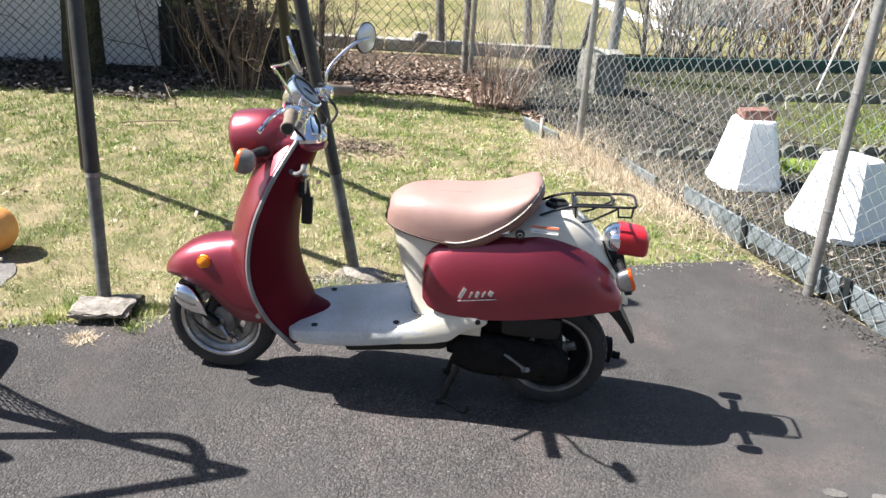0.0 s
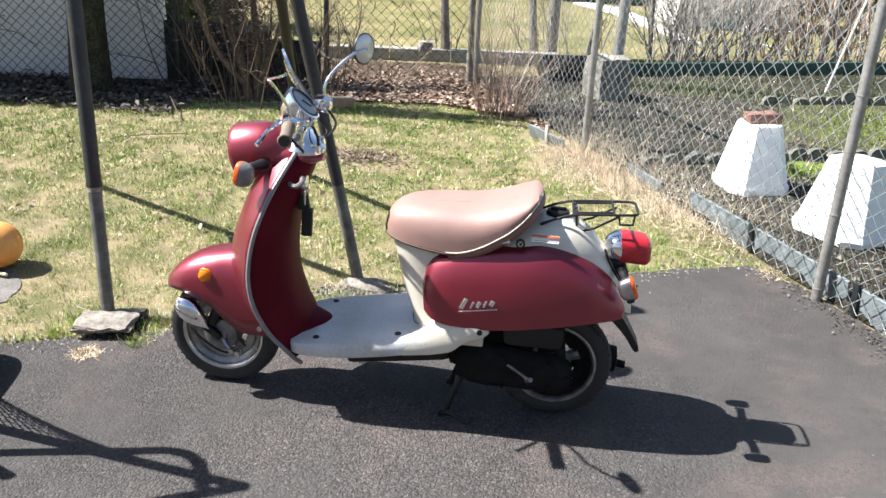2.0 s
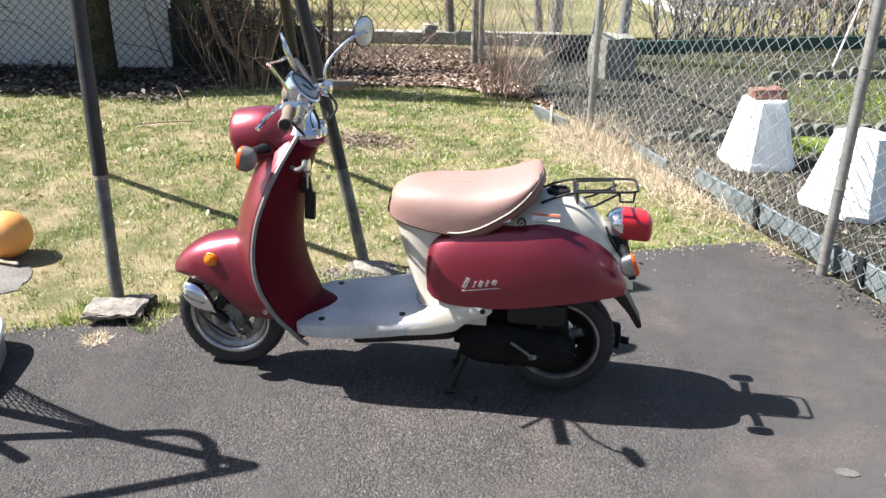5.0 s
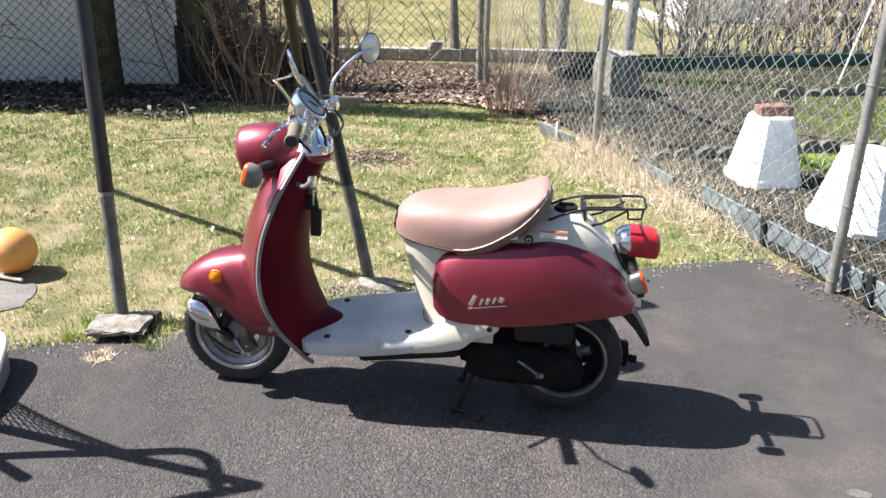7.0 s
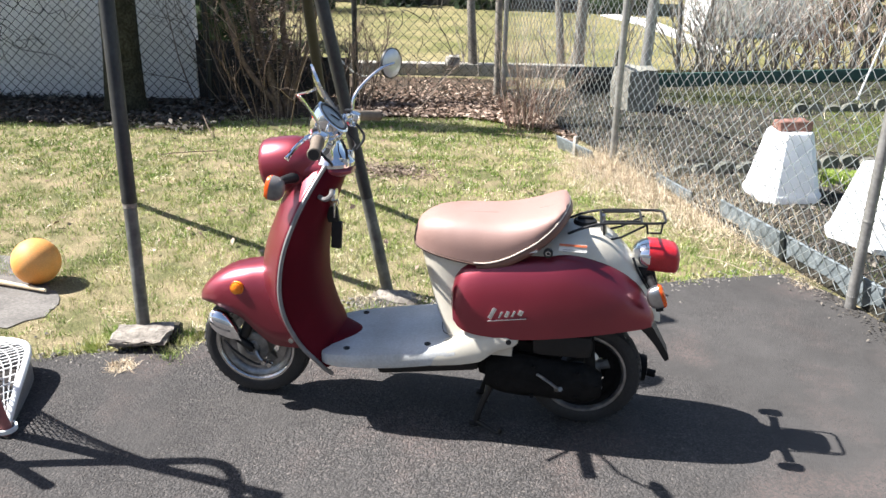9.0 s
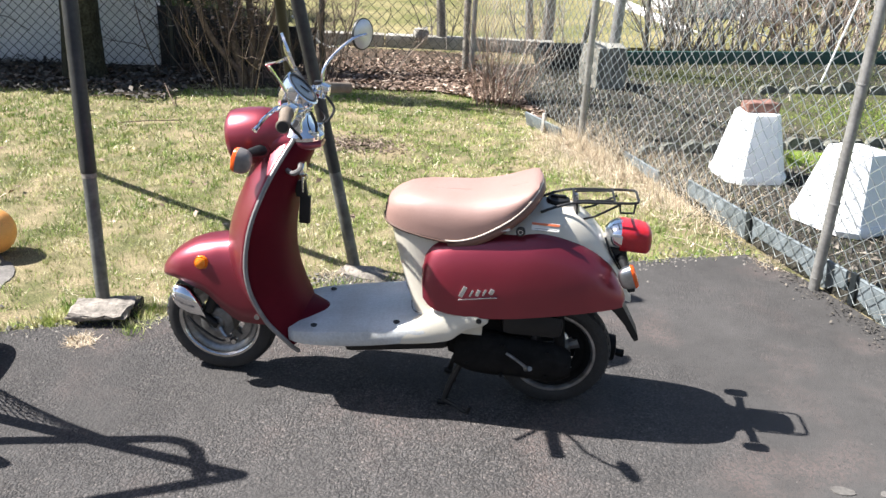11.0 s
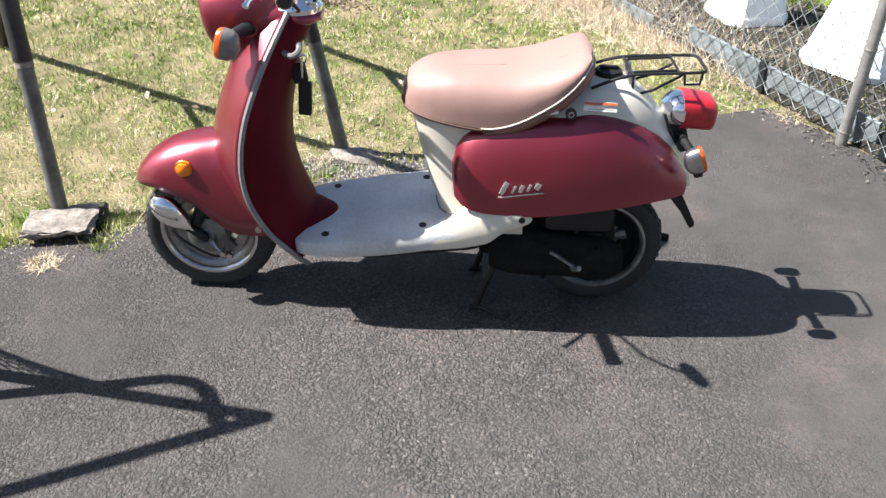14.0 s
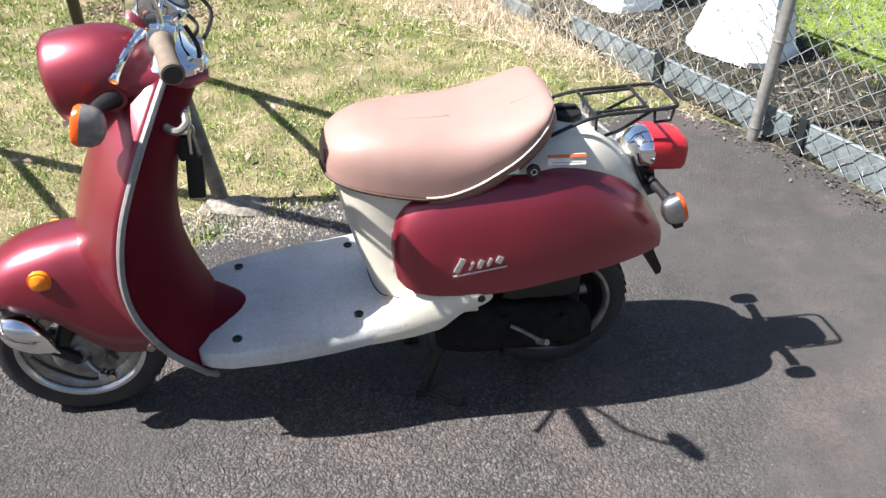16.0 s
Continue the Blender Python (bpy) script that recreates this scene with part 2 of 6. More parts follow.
M_AMBER = lens_mat("amber_lens", (0.85, 0.26, 0.015))
M_REDLENS = lens_mat("red_lens", (0.42, 0.016, 0.026), 0.3)
M_REDAMBER = lens_mat("red_orange_lens", (0.80, 0.11, 0.012))
M_DIRTYRIM = mat("grimy_rim", (0.34, 0.34, 0.34), 0.38, 0.8, vary=0.4, scale=18)
M_PIPE = mat("faded_red_pipe", (0.36, 0.13, 0.12), 0.6, 0, vary=0.35, scale=16)
M_CLEAR = lens_mat("clear_headlight_lens", (0.7, 0.72, 0.74), 0.08)
M_GALV = mat("galvanised_steel", (0.36, 0.35, 0.33), 0.5, 0.6, vary=0.25, scale=12, fine=0.08)
M_WIRE = mat("galvanised_wire", (0.37, 0.40, 0.395), 0.5, 0.5, vary=0.2, scale=6)
M_WIREDARK = mat("weathered_dark_wire", (0.040, 0.043, 0.040), 0.5, 0.5, vary=0.2, scale=6)
M_SLEEVE = mat("faded_black_paint", (0.032, 0.032, 0.030), 0.5, 0.1, vary=0.35, scale=10, fine=0.12, bump=0.2)
M_LEG = mat("weathered_grey_paint", (0.15, 0.152, 0.14), 0.5, 0.2, vary=0.45, scale=15, fine=0.15, bump=0.25)
M_SIGNAL = mat("grey_signal_body", (0.21, 0.195, 0.185), 0.35, 0.3, vary=0.2, scale=20)
M_FOOTING = mat("dirty_footing", (0.265, 0.235, 0.20), 0.95, 0, vary=0.45, scale=14, fine=0.22, bump=1.0, bump_scale=60)
M_SLAB = mat("dusty_slab", (0.15, 0.138, 0.125), 0.92, 0, vary=0.3, scale=6, fine=0.12, bump=0.6, bump_scale=80)
M_EDGING = mat("grey_blue_edging", (0.19, 0.218, 0.23), 0.5, 0.1, vary=0.35, scale=9, spread=(0.125, 0.145, 0.15), fine=0.12, bump=0.2)
M_FOAM = mat("white_foam", (0.84, 0.85, 0.85), 0.75, 0, vary=0.05, scale=5, fine=0.02, bump=0.3, bump_scale=160)
M_BRICK = mat("red_brick", (0.28, 0.145, 0.11), 0.9, 0, vary=0.35, scale=25, fine=0.15, bump=0.8, bump_scale=120)
M_CONCRETE = mat("weathered_concrete", (0.36, 0.34, 0.30), 0.9, 0, vary=0.3, scale=9, fine=0.12, bump=0.7, bump_scale=70)
M_BLOCK = mat("old_concrete_block", (0.235, 0.225, 0.19), 0.92, 0, vary=0.4, scale=6, fine=0.15, bump=0.9, bump_scale=50)
M_EDGESTONE = mat("mossy_edging_stone", (0.17, 0.17, 0.14), 0.95, 0, vary=0.5, scale=9, fine=0.2, bump=0.9, bump_scale=50)
M_WHITEWALL = mat("white_painted_wall", (0.88, 0.875, 0.85), 0.8, 0, vary=0.10, scale=2.5, fine=0.04, bump=0.3, bump_scale=40)
M_DARKWOOD = mat("dark_weathered_wood", (0.051, 0.048, 0.044), 0.85, 0, vary=0.4, scale=8, fine=0.15, bump=0.5, bump_scale=60)
M_GREENBOARD = mat("dark_green_board", (0.026, 0.085, 0.068), 0.55, 0, vary=0.35, scale=5, fine=0.1)
M_POLYBLACK = mat("black_plastic_tub", (0.015, 0.02, 0.022), 0.45, 0, vary=0.3, scale=9)
M_BALL = mat("orange_rubber", (0.72, 0.29, 0.06), 0.6, 0, vary=0.2, scale=9, fine=0.06, bump=0.3, bump_scale=220, spread=(0.66, 0.32, 0.10))
M_BARK = mat("brown_bark", (0.15, 0.105, 0.075), 0.9, 0, vary=0.45, scale=14, fine=0.2, bump=0.9, bump_scale=60)
M_GREYBARK = mat("grey_bark", (0.22, 0.20, 0.17), 0.9, 0, vary=0.4, scale=14, fine=0.2, bump=0.9, bump_scale=60)
M_TRUNK = mat("mossy_dark_bark", (0.050, 0.048, 0.032), 0.95, 0, vary=0.4, scale=9, fine=0.25, bump=1.0, bump_scale=45, spec=0.1)
M_MULCH = island_mat("dry_mulch", [(0.0, (0.04, 0.032, 0.026)), (0.45, (0.15, 0.115, 0.09)), (0.75, (0.38, 0.31, 0.23)), (1.0, (0.78, 0.69, 0.55))])
M_UNSEENWALL = mat("pale_unseen_wall", (0.66, 0.65, 0.62), 0.85, 0, vary=0.12, scale=3, fine=0.05, bump=0.3, bump_scale=30)
M_NETWHITE = mat("white_net_cord", (0.78, 0.78, 0.76), 0.7, 0, vary=0.1, scale=30)
M_STAKE = mat("white_stake_paint", (0.72, 0.72, 0.70), 0.5, 0, vary=0.1)
M_GRASS = island_mat("grass_blades", [(0.0, (0.08, 0.165, 0.024)), (0.42, (0.20, 0.29, 0.05)), (0.70, (0.40, 0.405, 0.15)), (1.0, (0.84, 0.76, 0.55))], patch=1.9)
M_THATCH = island_mat("dead_thatch", [(0.0, (0.22, 0.19, 0.09)), (0.5, (0.50, 0.45, 0.28)), (1.0, (0.84, 0.78, 0.60))], patch=2.5)
M_STRAW = island_mat("dry_straw", [(0.0, (0.17, 0.12, 0.08)), (0.45, (0.42, 0.33, 0.22)), (0.8, (0.68, 0.58, 0.42)), (1.0, (0.86, 0.79, 0.64))])
M_LEAF = island_mat("dead_leaves", [(0.0, (0.06, 0.04, 0.03)), (0.5, (0.19, 0.125, 0.09)), (0.85, (0.33, 0.24, 0.18)), (1.0, (0.60, 0.50, 0.40))])
# darker twig copy: shade at the back fence is put into these colours
M_SHADETWIG = island_mat("shaded_twigs", [(0.0, (0.05, 0.035, 0.028)), (0.6, (0.11, 0.08, 0.06)), (1.0, (0.22, 0.17, 0.13))])
M_TWIG = island_mat("bare_twigs", [(0.0, (0.10, 0.06, 0.045)), (0.5, (0.22, 0.155, 0.115)), (0.85, (0.38, 0.31, 0.25)), (1.0, (0.52, 0.46, 0.39))])
M_REDTWIG = island_mat("reddish_twigs", [(0.0, (0.08, 0.04, 0.03)), (0.6, (0.20, 0.115, 0.085)), (1.0, (0.38, 0.26, 0.2))])
M_BROWNTWIG = island_mat("brown_twigs", [(0.0, (0.05, 0.033, 0.024)), (0.6, (0.13, 0.09, 0.065)), (1.0, (0.34, 0.27, 0.20))])
M_GREYTWIG = island_mat("grey_twigs", [(0.0, (0.07, 0.06, 0.052)), (0.6, (0.22, 0.19, 0.165)), (1.0, (0.50, 0.46, 0.41))])
M_CLOD = island_mat("soil_clods", [(0.0, (0.025, 0.023, 0.02)), (0.7, (0.075, 0.066, 0.055)), (1.0, (0.19, 0.165, 0.135))])
M_WEED = island_mat("garden_weeds", [(0.0, (0.06, 0.12, 0.015)), (0.6, (0.18, 0.27, 0.03)), (1.0, (0.34, 0.40, 0.08))])
M_DULLWEED = island_mat("dull_weeds", [(0.0, (0.035, 0.05, 0.015)), (0.5, (0.085, 0.11, 0.03)), (0.85, (0.16, 0.17, 0.07)), (1.0, (0.36, 0.32, 0.2))])
M_CHIP = island_mat("stone_chips", [(0.0, (0.09, 0.085, 0.078)), (0.6, (0.15, 0.138, 0.123)), (1.0, (0.27, 0.25, 0.22))], rough=0.9)
M_HEDGE = island_mat("hedge_leaves", [(0.0, (0.012, 0.025, 0.012)), (0.6, (0.03, 0.055, 0.022)), (1.0, (0.06, 0.09, 0.035))])
M_SIDING = mat("grey_blue_siding", (0.25, 0.33, 0.40), 0.7, 0, vary=0.2, scale=3)
M_CAR = mat("pale_path", (0.66, 0.64, 0.61), 0.8, 0, vary=0.15, scale=4)

# ---- mesh helpers ----


def part(name, bm, material, parent=None, label="", smooth=True):
    me = bpy.data.meshes.new(name)
    bm.normal_update()
    bm.to_mesh(me)
    bm.free()
    me.materials.append(material)
    if smooth:
        me.polygons.foreach_set("use_smooth", [True] * len(me.polygons))
        me.set_sharp_from_angle(angle=radians(38))
    ob = new(name, me)
    if parent is not None:
        ob.parent = parent
    if label:
        tagged(ob, label)
    return ob


def raw_part(name, verts, faces, material, parent=None, smooth=False):
    me = bpy.data.meshes.new(name)
    me.from_pydata(verts, [], faces)
    me.materials.append(material)
    if smooth:
        me.polygons.foreach_set("use_smooth", [True] * len(me.polygons))
    ob = new(name, me)
    if parent is not None:
        ob.parent = parent
    return ob


def empty(name, m, label, category, group="", kind=""):
    ob = new(name)
    ob.empty_display_size = 0.1
    ob.matrix_world = m
    return tagged(ob, label, category, group, kind)


def add_loft(bm, rings, closed=True, cap=True):
    rows = [[bm.verts.new(p) for p in r] for r in rings]
    k = len(rows[0])
    for a, b in zip(rows, rows[1:]):
        for i in range(k if closed else k - 1):
            j = (i + 1) % k
            bm.faces.new((a[i], a[j], b[j], b[i]))
    if cap and closed:
        bm.faces.new(list(reversed(rows[0])))
        bm.faces.new(rows[-1])
    return rows


def add_tube(bm, pts, radius, seg=8, cap=True):
    """A round tube along points; radius: one number or one for each point."""
    pts = [Vector(p) for p in pts]
    rad = radius if isinstance(radius, (list, tuple)) else [radius] * len(pts)
    rings, up = [], None
    for i, p in enumerate(pts):
        d = (pts[min(i + 1, len(pts) - 1)] - pts[max(i - 1, 0)]).normalized()
        if up is None:
            up = d.orthogonal().normalized()
        up = (up - d * up.dot(d)).normalized()
        side = d.cross(up)
        rings.append([p + (up * math.cos(a) + side * math.sin(a)) * rad[i] for a in (2 * math.pi * k / seg for k in range(seg))])
    add_loft(bm, rings, True, cap)


def tube(pts, radius, seg=8):
    bm = bmesh.new()
    add_tube(bm, pts, radius, seg)
    return bm


def smooth_path(pts, n=6):
    """Catmull-Rom through points."""
    pts = [Vector(p) for p in pts]
    ext = [pts[0] * 2 - pts[1]] + pts + [pts[-1] * 2 - pts[-2]]
    out = []
    for i in range(len(pts) - 1):
        a, b, c, d = ext[i:i + 4]
        for k in range(n):
            t = k / n
            out.append(0.5 * ((2 * b) + (c - a) * t + (2 * a - 5 * b + 4 * c - d) * t * t + (3 * b - a - 3 * c + d) * t ** 3))
    return out + [pts[-1]]


def add_revolve(bm, profile, centre, axis="y", seg=40, closed=False):
    """profile: (offset along the axis, radius)."""
    c = Vector(centre)
    rings = []
    for o, r in profile:
        ring = []
        for k in range(seg):
            a = 2 * math.pi * k / seg
            u, v = r * math.cos(a), r * math.sin(a)
            ring.append(c + Vector({"y": (u, o, v), "x": (o, u, v), "z": (u, v, o)}[axis]))
        rings.append(ring)
    if closed:
        rings.append(rings[0])
        rows = [[bm.verts.new(p) for p in r] for r in rings[:-1]]
        rows.append(rows[0])
        for a, b in zip(rows, rows[1:]):
            for i in range(seg):
                j = (i + 1) % seg
                bm.faces.new((a[i], a[j], b[j], b[i]))
    else:
        add_loft(bm, rings, True, True)


def revolve(profile, centre=(0, 0, 0), axis="y", seg=40, closed=False):
    bm = bmesh.new()
    add_revolve(bm, profile, centre, axis, seg, closed)
    bmesh.ops.recalc_face_normals(bm, faces=bm.faces)
    return bm


def add_box(bm, centre, size, bevel=0.0, turn=None):
    m = Matrix.Translation(centre) @ (turn.to_4x4() if turn else Matrix()) @ Matrix.Diagonal((*size, 1))
    got = bmesh.ops.create_cube(bm, size=1, matrix=m)
    if bevel:
        edges = list({e for v in got["verts"] for e in v.link_edges})
        bmesh.ops.bevel(bm, geom=edges, offset=bevel, segments=2, profile=0.6, affect="EDGES", clamp_overlap=True)


def box(centre, size, bevel=0.0, turn=None):
    bm = bmesh.new()
    add_box(bm, centre, size, bevel, turn)
    return bm


def rotation(rx=0, ry=0, rz=0):
    return Euler((radians(rx), radians(ry), radians(rz))).to_matrix()


def interp(table, x):
    """Column-wise linear reading of rows (x, a, b, ...) given in order of x."""
    xs = [r[0] for r in table]
    return [float(np.interp(x, xs, [r[i] for r in table])) for i in range(1, len(table[0]))]


def soft(table, n):
    """n rows between the first and the last x, eased between the given rows."""
    x0, x1 = table[0][0], table[-1][0]
    xs = np.linspace(x0, x1, n)
    cols = []
    for i in range(1, len(table[0])):
        y = np.array([r[i] for r in table], float)
        px = np.array([r[0] for r in table], float)
        slopes = np.gradient(y, px)
        k = np.clip(np.searchsorted(px, xs, side="right") - 1, 0, len(px) - 2)
        h = px[k + 1] - px[k]
        t = (xs - px[k]) / h
        cols.append((2 * t ** 3 - 3 * t ** 2 + 1) * y[k] + (t ** 3 - 2 * t ** 2 + t) * h * slopes[k]
                    + (-2 * t ** 3 + 3 * t ** 2) * y[k + 1] + (t ** 3 - t ** 2) * h * slopes[k + 1])
    return [(float(x), *[float(c[i]) for c in cols]) for i, x in enumerate(xs)]


# ---- ground ----
rng = np.random.default_rng(7)
FENCE_A, FENCE_U = Vector((0.65, 3.5, 0)), Vector((0.4376, -0.8992, 0))
FENCE_N = Vector((0.8992, 0.4376, 0))  # towards the garden


def on_fence(s, off=0.0, z=0.0):
    return FENCE_A + FENCE_U * s + FENCE_N * off + Vector((0, 0, z))


def ragged(points, step=0.12, amount=0.02, seed=1):
    out = []
    for i, p in enumerate(points):
        a, b = Vector(p), Vector(points[(i + 1) % len(points)])
        n = max(1, min(80, int((b - a).length / step)))
        for k in range(n):
            q = a.lerp(b, k / n)
            v = noise.noise_vector(Vector((q.x * 5, q.y * 5, seed)))
            w = noise.noise_vector(Vector((q.x * 19, q.y * 19, seed)))
            out.append((q.x + amount * (v.x + 0.6 * w.x), q.y + amount * (v.y + 0.6 * w.y)))
    return out


def sheet(name, outline, z, material, label, depth=0.03, category="ground"):
    """A flat slab with the given outline."""
    bm = bmesh.new()
    top = [bm.verts.new((x, y, z)) for x, y in outline]
    low = [bm.verts.new((x, y, z - depth)) for x, y in outline]
    edges = [bm.edges.new((top[i], top[(i + 1) % len(top)])) for i in range(len(top))]
    bmesh.ops.triangle_fill(bm, use_beauty=True, edges=edges, normal=(0, 0, 1))
    for i in range(len(top)):
        j = (i + 1) % len(top)
        bm.faces.new((low[i], low[j], top[j], top[i]))
    ob = part(name, bm, material, None, smooth=False)
    return tagged(ob, label, category, kind="structure")


bm = bmesh.new()
bmesh.ops.create_grid(bm, x_segments=8, y_segments=8, size=300, matrix=Matrix.Translation((0, 0, -0.008)))
tagged(part("ground", bm, M_LAWN, None), "patchy green and straw-coloured early spring lawn", "lawn", kind="structure")
ASPHALT_EDGE = [(-12.0, -4.6), (-5.0, -1.45), (-2.6, -0.46), (-1.554, -0.013), (-1.279, 0.116), (-0.991, 0.25), (-0.65, 0.46), (-0.30, 0.722), (0.2, 1.0), (0.887, 1.32), (1.25, 1.50), (1.50, 1.60)]
RIGHT_EDGE = [(1.69, 1.42), (1.90, 1.03), (2.29, 0.23), (3.12, -1.49), (6.13, -7.5)]
sheet("asphalt_driveway", ragged(ASPHALT_EDGE + RIGHT_EDGE + [(6, -20), (-12, -20)], 0.06, 0.022), 0.0, M_ASPHALT, "grey worn asphalt driveway with exposed stone chips", 0.05, "driveway")
sheet("bare_path", ragged([(-3.6, 0.62), (-2.6, 0.98), (-2.15, 0.84), (-1.86, 0.66), (-1.70, 0.44), (-1.80, 0.24), (-2.2, 0.10), (-3.4, -0.1)], 0.05, 0.07, 3), -0.003, M_SLAB, "grey bare stone slab at the lawn edge", 0.02, "slab")
GARDEN = [on_fence(-2.7, 0.06), on_fence(0.0, 0.06), on_fence(6.5, 0.06), Vector((9, -2.5, 0)), Vector((11, 9.6, 0)), Vector((3.6, 7.75, 0)), Vector((1.1, 6.5, 0))]
sheet("garden_soil", ragged([(p.x, p.y) for p in GARDEN], 0.2, 0.02, 4), 0.045, M_SOIL, "dark crumbly garden soil with dry mulch", 0.05, "soil")
sheet("garden_lawn", ragged([(2.45, 2.1), (2.35, 2.9), (2.1, 3.55), (2.75, 3.62), (3.6, 4.0), (9.0, 4.4), (9.0, 0.5), (3.2, 1.2), (2.75, 1.6)], 0.1, 0.05, 5), 0.052, M_MOSS, "short green grass between garden beds", 0.02, "lawn")
sheet("mossy_patch", ragged([(2.15, 4.1), (2.3, 5.2), (2.7, 5.85), (4.2, 5.95), (9, 6.3), (9, 4.6), (3.5, 4.35), (2.8, 3.95)], 0.1, 0.06, 6), 0.052, M_MOSSDARK, "green mossy garden patch", 0.02, "lawn")
sheet("leaf_litter_bed", ragged([(-9, 3.05), (-4.2, 3.55), (-2.9, 3.95), (-1.6, 4.55), (-0.6, 4.75), (0.1, 4.45), (0.35, 4.05), (-0.55, 5.95), (-0.4, 6.75), (-2.4, 6.5), (-9, 5.5)], 0.1, 0.05, 7), 0.006, M_LITTER, "brown leaf litter along the back fence", 0.02, "leaves")
sheet("neighbour_lawn", [(-14, 6.2), (-2.4, 6.95), (1.0, 7.75), (3.6, 8.6), (16, 12.5), (18, 34), (-20, 34)], 0.03, M_FARLAWN, "pale yellow-green lawn of the neighbouring garden", 0.05, "lawn")


def scatter_mesh(name, verts, material, label, category, tri=True):
    """verts: array (n, k, 3); each row becomes one face."""
    n, k = verts.shape[:2]
    me = bpy.data.meshes.new(name)
    me.vertices.add(n * k)
    me.vertices.foreach_set("co", verts.reshape(-1).astype(np.float32))
    me.loops.add(n * k)
    me.loops.foreach_set("vertex_index", np.arange(n * k, dtype=np.int32))
    me.polygons.add(n)
    me.polygons.foreach_set("loop_start", np.arange(0, n * k, k, dtype=np.int32))
    me.polygons.foreach_set("loop_total", np.full(n, k, dtype=np.int32))
    me.update(calc_edges=True)
    me.materials.append(material)
    ob = new(name, me)
    return tagged(ob, label, category, kind="stuff") if label else ob


def blades(px, py, pz, length, width, lean):
    """Thin triangles at the given feet."""
    n = len(px)
    a = rng.uniform(0, 2 * math.pi, n)
    h = rng.uniform(0.5, 1.0, n) * length
    tilt = rng.uniform(0.1, 1.0, n) * lean
    dx, dy = np.cos(a), np.sin(a)
    w = width * rng.uniform(0.6, 1.3, n)
    b = rng.uniform(0, 2 * math.pi, n)
    v = np.zeros((n, 3, 3))
    v[:, 0] = np.stack([px - w * np.cos(b), py - w * np.sin(b), pz], 1)
    v[:, 1] = np.stack([px + w * np.cos(b), py + w * np.sin(b), pz], 1)
    v[:, 2] = np.stack([px + dx * h * tilt, py + dy * h * tilt, pz + h * np.sqrt(np.maximum(0.05, 1 - np.minimum(tilt, 0.97) ** 2))], 1)
    return v


def asphalt_y(x):
    return np.interp(x, [p[0] for p in ASPHALT_EDGE], [p[1] for p in ASPHALT_EDGE])


def lawn_far_y(x):
    return np.interp(x, [-9, -4.2, -2.9, -1.6, -0.6, 0.1, 0.5], [3.05, 3.6, 4.0, 4.6, 4.8, 4.5, 3.8])


# worn places: centre, radius, share of grass that is gone
BARE = ((-0.90, 2.95, 0.30, 0.97), (-0.62, 2.66, 0.20, 0.85), (-2.08, 1.15, 0.2, 0.95), (-1.52, 1.0, 0.2, 0.45), (-0.1, 2.72, 0.14, 0.6), (-1.3, 1.75, 0.25, 0.35), (-2.4, 3.55, 0.5, 0.5), (-0.3, 1.02, 0.2, 0.5), (-1.15, 0.15, 0.25, 0.5), (0.3, 3.9, 0.4, 0.4))


def lawn_blades(share=1.0, lean=0.95, grow=1.0):
    out = []
    for y0, y1, dens, ln, wd in ((-1.5, 1.0, 14000, 0.033, 0.0015), (1.0, 2.2, 11000, 0.036, 0.0019), (2.2, 5.0, 6800, 0.036, 0.0030)):
        n = int(dens * share * (y1 - y0) * 7.6)
        x, y = rng.uniform(-5.8, 1.8, n), rng.uniform(y0, y1, n)
        fence_side = (x - FENCE_A.x) * FENCE_N.x + (y - FENCE_A.y) * FENCE_N.y
        ok = (y > asphalt_y(x) - 0.03 + 0.03 * np.sin(x * 23) + 0.02 * np.sin(x * 51)) & (y < lawn_far_y(x) + 0.1) & (fence_side < 0.0)
        ok &= ~((x < -1.72) & (x > -3.5) & (y > 0.18) & (y < 0.70))
        # thin, worn places
        nz = np.array([noise.noise(Vector((a * 1.7, b * 1.7, 3.1))) for a, b in zip(x, y)])
        ok &= rng.uniform(0, 1, n) < np.clip(0.80 + 0.75 * nz, 0.3, 1)
        nt = np.array([noise.noise(Vector((a * 11, b * 11, 8.4))) for a, b in zip(x, y)])
        ok &= rng.uniform(0, 1, n) < np.clip(0.80 + 1.7 * nt, 0.12, 1)
        for cx, cy, rad, low in BARE:
            d2 = ((x - cx) ** 2 + (y - cy) ** 2) / rad ** 2
            ok &= rng.uniform(0, 1, n) < 1 - low * np.exp(-d2 * (1.0 + 0.8 * nt))
        ok &= rng.uniform(0, 1, n) < np.clip((x + 6.2) / 2.5, 0.25, 1)
        x, y = x[ok], y[ok]
        out.append(blades(x, y, np.full(len(x), -0.006 if share < 1 else -0.008), ln * grow, wd, lean))
    return np.concatenate(out)


scatter_mesh("grass", lawn_blades(), M_GRASS, "short patchy green and straw-coloured lawn grass", "grass")
scatter_mesh("lawn_thatch", lawn_blades(0.26, 1.6, 1.15), M_THATCH, "pale dead thatch lying in the lawn", "grass")


